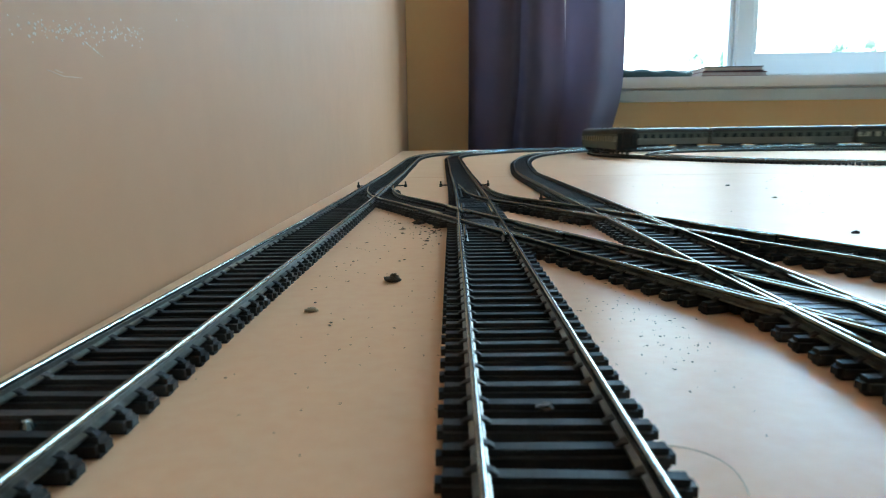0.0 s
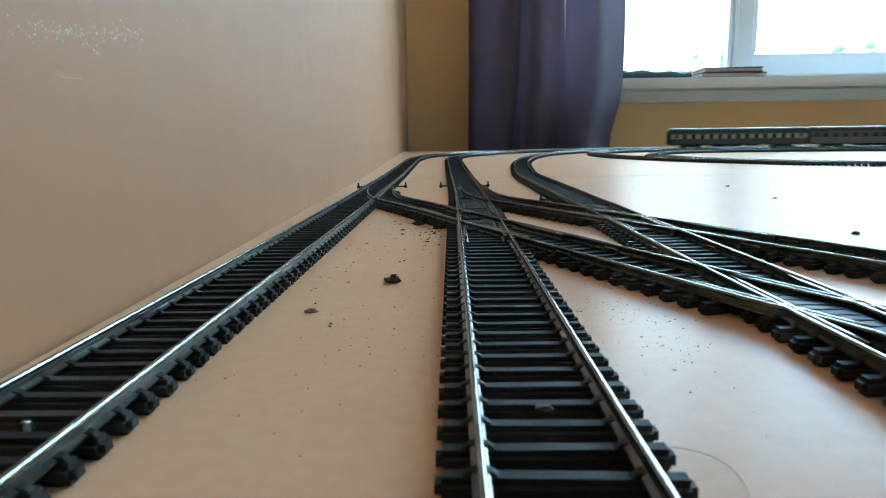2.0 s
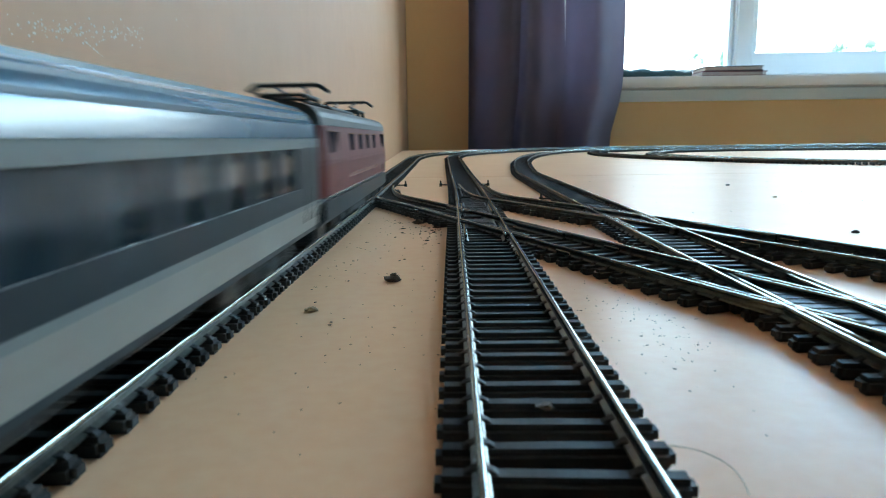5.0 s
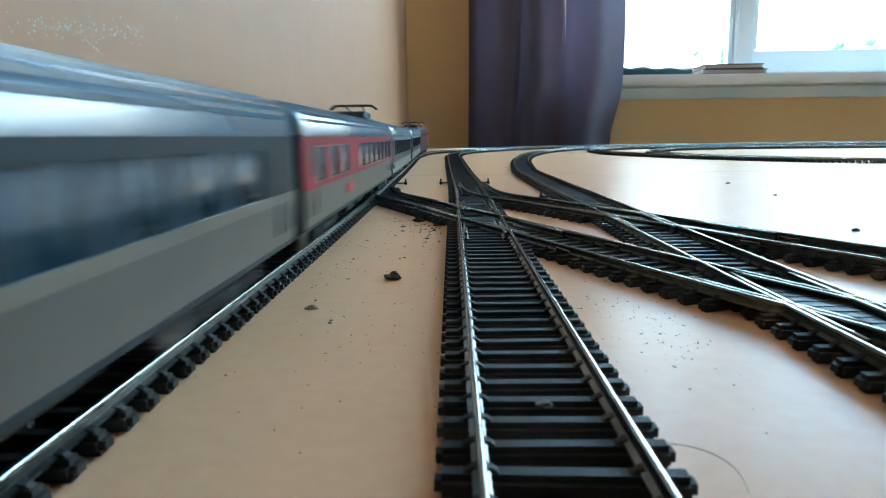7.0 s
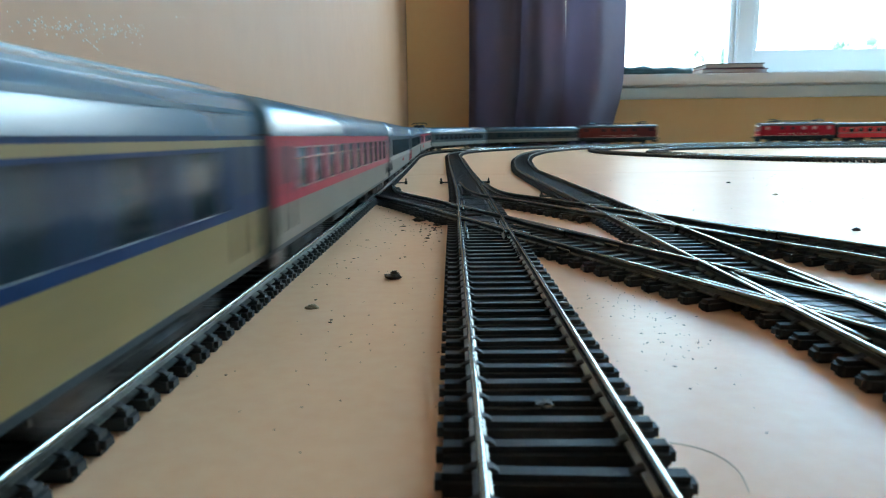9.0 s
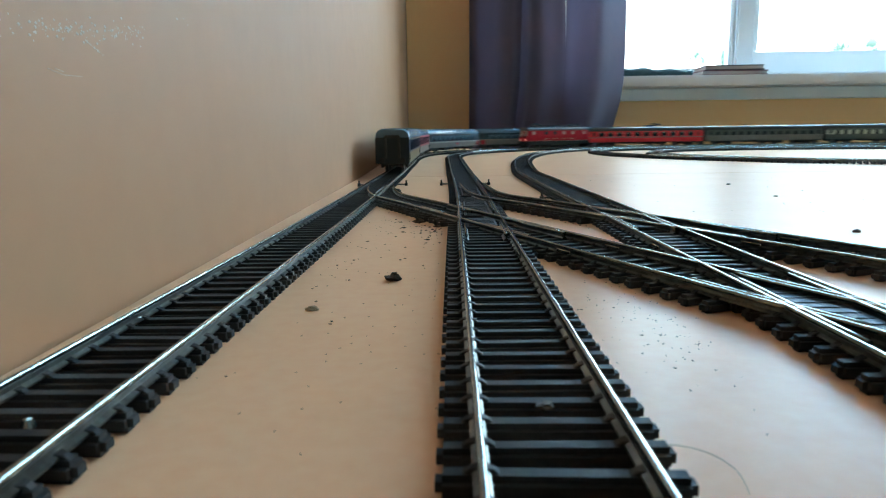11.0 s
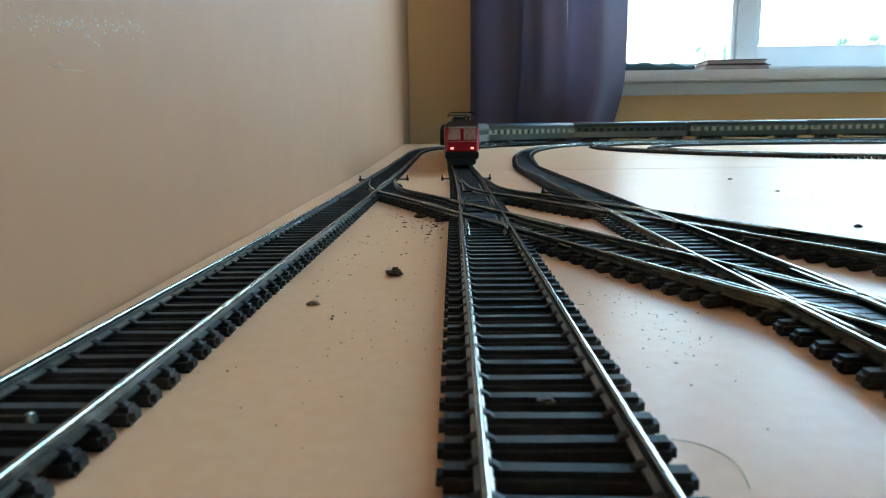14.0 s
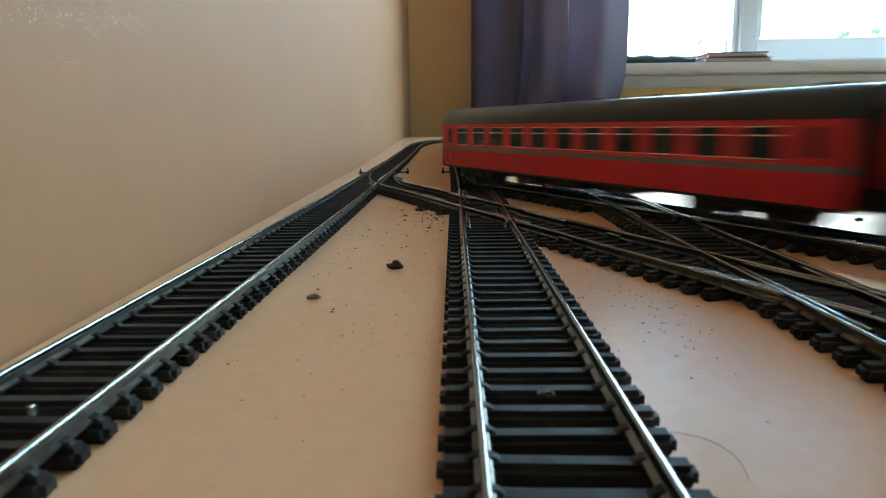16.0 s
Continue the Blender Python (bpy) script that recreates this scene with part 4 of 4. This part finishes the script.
    cars_b = [(lb, 0.174), (red, 0.267)] + [(c, 0.268) for c in (dull, g1, again(dull), again(g1), again(g1))]
    last = again(g1)
    back = lineb.s_of(0.693, BACK_M)
    mid = lineb.s_of(0.062, 1.318)
    table = [(0.0, back - 0.53), (7.2, back - 0.52), (8.5, back - 0.15), (9.0, back), (11.5, mid), (12.0, sb - 0.696), (12.5, sb - 0.553), (13.0, sb - 0.415), (13.5, sb - 0.288), (14.0, sb - 0.16), (14.5, sb - 0.008), (15.0, sb + 0.167), (16.0, sb + 0.487)]
    train(lineb, cars_b, table)
    rest = sum(c[1] for c in cars_b) + 0.055
    train(lineb, [(last, 0.268)], [(t, s - rest) for t, s in table])

    si = LINE_I.s_of(0.348, 1.36)
    cars_g = [(again(c), 0.270) for c in (g1, dull, dull, g1)]
    full = 4 * 0.270
    train(LINE_I, cars_g, [(0.0, si + full - 0.35), (0.5, si + full - 0.222), (1.0, si + full - 0.108), (1.5, si + full), (2.0, si + full + 0.108),
                           (2.5, si + full + 0.23), (3.0, si + full + 0.365), (3.3, si + full + 0.47),
                           (5.0, si + full + 0.95), (16.0, si + full + 1.0)])


def motions():
    for line, cars, table in TRAINS:
        ts, ss = [a for a, _ in table], [b for _, b in table]
        back = 0.0
        for car, length in cars:
            rows = []
            n = 96
            for i in range(n + 1):
                t = SECONDS * i / n
                mid = np.interp(t, ts, ss) - back - length / 2
                reach = length * 0.34
                a, b = line.at(mid - reach), line.at(mid + reach)
                d = (b - a).normalized()
                m = Matrix.Translation((a + b) / 2 + Vector((0, 0, RAIL_TOP))) @ Matrix.Rotation(math.atan2(d.y, d.x), 4, "Z") @ \
                    Matrix.Rotation(-math.asin(d.z), 4, "Y")
                rows.append((t, m))
            walk(car, rows)
            back += length


stock()


# ---------------------------------------------------------------- small things
def crumb(label, at, size, mat, seed, pieces=3):
    rnd = random.Random(seed)
    bm = bmesh.new()
    add_blob(bm, (0, 0, size * 0.16), (size * 0.62, size * 0.5, size * 0.20), seed, 0.9)
    for i in range(pieces - 1):
        a = rnd.uniform(0, 6.3)
        r = size * 0.30 / (i + 1)
        add_blob(bm, (r * math.cos(a), r * math.sin(a), size * (0.20 + 0.13 * i)), (size * (0.36 - 0.06 * i), size * (0.30 - 0.05 * i), size * 0.15), seed + i + 3, 0.9)
    ob = new("crumb", finish(bm, "crumb", mat))
    ob.location = at
    return tagged(ob, label, "crumb", "crumbs on the board")


def litter():
    crumb("dark brown crumb heap on the pale board", (-0.0162, 0.1735, 0), 0.0036, DIRT, 2, 4)
    crumb("small tan crumb on the pale board", (-0.0317, 0.1430, 0), 0.0024, GRIT, 5, 3)
    crumb("dark brown flake beside the middle track", (-0.0152, 0.2950, 0), 0.0040, DIRT, 7, 4)
    crumb("dark brown flake beside the middle track", (-0.0098, 0.3010, 0), 0.0032, DIRT, 11, 3)
    crumb("dark brown flake beside the middle track", (-0.0068, 0.2800, 0), 0.0024, DIRT, 12, 3)
    crumb("black speck on the shiny board", (0.2094, 0.503, 0), 0.0026, DUST, 13, 2)
    crumb("pale brown speck on the shiny board", (0.1961, 0.402, 0), 0.0022, GRIT, 14, 2)
    crumb("black speck on the shiny board", (0.1549, 0.2527, 0), 0.0024, DUST, 15, 3)
    crumb("dark scrap lying between the rails of the middle track", (0.0117, 0.0815, SLEEPER_TOP), 0.0021, DUST, 21, 2)
    rnd = random.Random(4)
    bm = bmesh.new()

    def fleck(x, y, r):
        t = bmesh.new()
        bmesh.ops.create_icosphere(t, subdivisions=1, radius=1)
        a = rnd.uniform(0, 3.1)
        k = rnd.uniform(0.5, 1.3)
        for v in t.verts:
            px, py = v.co.x * r * k, v.co.y * r / k
            v.co = Vector((x + px * math.cos(a) - py * math.sin(a), y + px * math.sin(a) + py * math.cos(a), r * 0.25 + v.co.z * r * 0.4))
        join(bm, t)

    for i in range(120):
        y = 0.12 + 0.19 * rnd.random() ** 0.7
        fleck(min(-0.0045, rnd.gauss(-0.018, 0.012)), y, rnd.choice((0.00012, 0.00018, 0.00025, 0.0004)))
    for i in range(60):
        fleck(-0.0045 - abs(rnd.gauss(0, 0.007)), rnd.gauss(0.275, 0.022), rnd.choice((0.0002, 0.0003, 0.0005, 0.0007)))
    for i in range(130):
        fleck(rnd.gauss(0.040, 0.006), rnd.gauss(0.135, 0.020), rnd.choice((0.00008, 0.00011, 0.00015, 0.0002)))
    for i in range(40):
        fleck(rnd.gauss(0.055, 0.006), rnd.gauss(0.31, 0.02), rnd.choice((0.0003, 0.0004)))
    for i in range(40):
        fleck(rnd.uniform(0.1, 0.4), rnd.uniform(0.3, 0.65), rnd.choice((0.0002, 0.0003)))
    for i in range(25):
        fleck(rnd.gauss(-0.016, 0.008), rnd.uniform(0.07, 0.13), 0.00016)
    for i in range(50):
        fleck(LX + rnd.gauss(0.02, 0.004), rnd.uniform(0.1, 0.4), rnd.choice((0.00015, 0.00025)))
    tagged(new("dust", finish(bm, "dust", DUST)), "dark dust specks scattered over the pale boards", "dust", kind="stuff")
    # a hair
    cu = bpy.data.curves.new("hair", "CURVE")
    cu.dimensions, cu.bevel_depth, cu.bevel_resolution = "3D", 0.00005, 1
    sp = cu.splines.new("NURBS")
    pts = [(0.0265, 0.0765, 0.0001), (0.0290, 0.0752, 0.0004), (0.0312, 0.0725, 0.0005), (0.0322, 0.0690, 0.0003), (0.0312, 0.0650, 0.0001)]
    sp.points.add(len(pts) - 1)
    for p, q in zip(sp.points, pts):
        p.co = (*q, 1)
    sp.use_endpoint_u = True
    cu.materials.append(GRIT)
    tagged(new("hair", cu), "thin curled hair lying on the pale board", "hair")
    # glints on the wall, put in as small pale raised specks
    rnd = random.Random(9)
    bm = bmesh.new()
    for i in range(190):
        y = rnd.choice((rnd.gauss(0.137, 0.008), rnd.uniform(0.112, 0.172), rnd.gauss(0.163, 0.006)))
        z = 0.0578 + (y - 0.115) * 0.115 + rnd.gauss(0, 0.0011)
        if i > 172:
            y = 0.142 + (i - 172) * 0.0007
            z = 0.0592 - (i - 172) * 0.00022
        if i > 183:
            y, z = rnd.gauss(0.196, 0.006), rnd.gauss(0.0735, 0.0012)
        r = rnd.choice((0.00012, 0.00018, 0.00024, 0.00034))
        t = bmesh.new()
        bmesh.ops.create_icosphere(t, subdivisions=1, radius=1)
        for v in t.verts:
            v.co = Vector((left_wall_x(y) + v.co.x * r * 0.4, y + v.co.y * r * 1.3, z + v.co.z * r))
        join(bm, t)
    shine = material("glint_specks", (0.80, 0.62, 0.45), 0.2, 0.0, other=(0.7, 0.52, 0.36), scale=300, coat=0.4)
    tagged(new("wall_glints", finish(bm, "wall_glints", shine)), "tiny pale specks standing in for glints on the painted wall", "specks", kind="stuff")
    bm = bmesh.new()
    for (y0, z0), (y1, z1) in (((0.1275, 0.0517), (0.1330, 0.0510)), ((0.1330, 0.0510), (0.1400, 0.0513)), ((0.1300, 0.0520), (0.1330, 0.0516))):
        add_tube(bm, (left_wall_x(y0), y0, z0), (left_wall_x(y1), y1, z1), 0.0001, 5)
    tagged(new("wall_scratch", finish(bm, "wall_scratch", material("bared_plaster", (0.66, 0.42, 0.26), 0.8, scale=200))), "pale scratch in the wall paint", "scratch", kind="stuff")


def sill_things():
    z = 0.2062
    teal = material("dark_teal_cloth", (0.035, 0.065, 0.062), 0.7, other=(0.02, 0.04, 0.04), scale=40, bump=0.001)
    bm = bmesh.new()
    n = 24
    rows = []
    for i in range(n + 1):
        u = i / n
        x = 0.47 + 0.237 * u
        h = 0.030 - 0.011 * u + 0.003 * math.sin(u * 19)
        rows.append([bm.verts.new((x, y, zz)) for y, zz in ((2.0, z), (1.995, z + h * 0.7), (2.01, z + h), (2.09, z + h * 0.95), (2.10, z))])
    for a, b in zip(rows, rows[1:]):
        for i in range(5):
            bm.faces.new((a[i], a[(i + 1) % 5], b[(i + 1) % 5], b[i]))
    bm.faces.new(rows[0])
    bm.faces.new(rows[-1][::-1])
    tagged(new("folded_cloth", finish(bm, "folded_cloth", teal, True)), "dark teal folded cloth on the window sill", "cloth")
    covers = (material("wine_red_cover", (0.16, 0.035, 0.05), 0.5, scale=60), material("slate_cover", (0.07, 0.065, 0.075), 0.5, scale=60))
    paper = material("page_edges", (0.62, 0.52, 0.48), 0.8, other=(0.5, 0.42, 0.4), scale=300, stretch=(1, 1, 20))
    zz = z
    for i, (x0, x1, h) in enumerate(((0.722, 0.915, 0.014), (0.738, 0.905, 0.014))):
        bk = thing("book", ("wine-red" if i == 0 else "slate-grey") + " closed book lying flat on the sill", "book", "books on the sill",
                   at=pose((x0 + x1) / 2, 2.03, zz, 0, 0, 2 - 5 * i))
        w = (x1 - x0) / 2
        part("cover", add_box(box((-w, -0.06, 0), (w, 0.06, 0.0025), 0.0006), (-w, -0.06, h - 0.0025), (w, 0.06, h), 0.0006), covers[i], bk)
        part("page_block", box((-w + 0.003, -0.056, 0.0025), (w - 0.003, 0.057, h - 0.0025)), paper, bk, "pale page edges")
        zz += h + 0.0003


def outdoors():
    """A blown-out garden and sky far behind the window."""
    m = bpy.data.materials.new("bright_garden")
    m.use_nodes = True
    n, k = m.node_tree.nodes, m.node_tree.links
    n.remove(n["Principled BSDF"])
    em = n.new("ShaderNodeEmission")
    co = n.new("ShaderNodeTexCoord")
    tex = n.new("ShaderNodeTexNoise")
    tex.inputs["Scale"].default_value, tex.inputs["Detail"].default_value = 1.5, 9
    tex.inputs["Roughness"].default_value = 0.65
    k.new(co.outputs["Object"], tex.inputs[0])
    ramp = n.new("ShaderNodeValToRGB")
    e = ramp.color_ramp.elements
    e[0].position, e[1].position = 0.44, 0.54
    e[0].color, e[1].color = (0.88, 0.98, 1.0, 1), (0.055, 0.125, 0.10, 1)
    k.new(tex.outputs[0], ramp.inputs[0])
    sep = n.new("ShaderNodeSeparateXYZ")
    k.new(co.outputs["Object"], sep.inputs[0])
    fade = n.new("ShaderNodeMapRange")
    fade.inputs["From Min"].default_value, fade.inputs["From Max"].default_value = 1.4, 2.2
    fade.inputs["To Min"].default_value, fade.inputs["To Max"].default_value = 1.0, 0.0
    k.new(sep.outputs["Z"], fade.inputs[0])
    mix = n.new("ShaderNodeMix")
    mix.data_type = "RGBA"
    mix.inputs[6].default_value = (0.88, 0.98, 1.0, 1)
    k.new(fade.outputs[0], mix.inputs[0])
    k.new(ramp.outputs[0], mix.inputs[7])
    k.new(mix.outputs[2], em.inputs[0])
    em.inputs[1].default_value = 4.0
    k.new(em.outputs[0], n["Material Output"].inputs[0])
    bm = bmesh.new()
    add_box(bm, (-6, 11.0, -3.0), (18, 11.1, 9.0))
    structure("backdrop", bm, m, "overexposed bright garden and sky outside the window", "backdrop")
    structure("ground", box((-60, WALL_Y + 0.3, Z_FLOOR - 2.6), (60, 120, Z_FLOOR - 2.5)),
              material("lawn", (0.06, 0.10, 0.035), 0.9, other=(0.08, 0.11, 0.05), scale=2), "lawn outside the house", "ground")


litter()
sill_things()
outdoors()
motions()
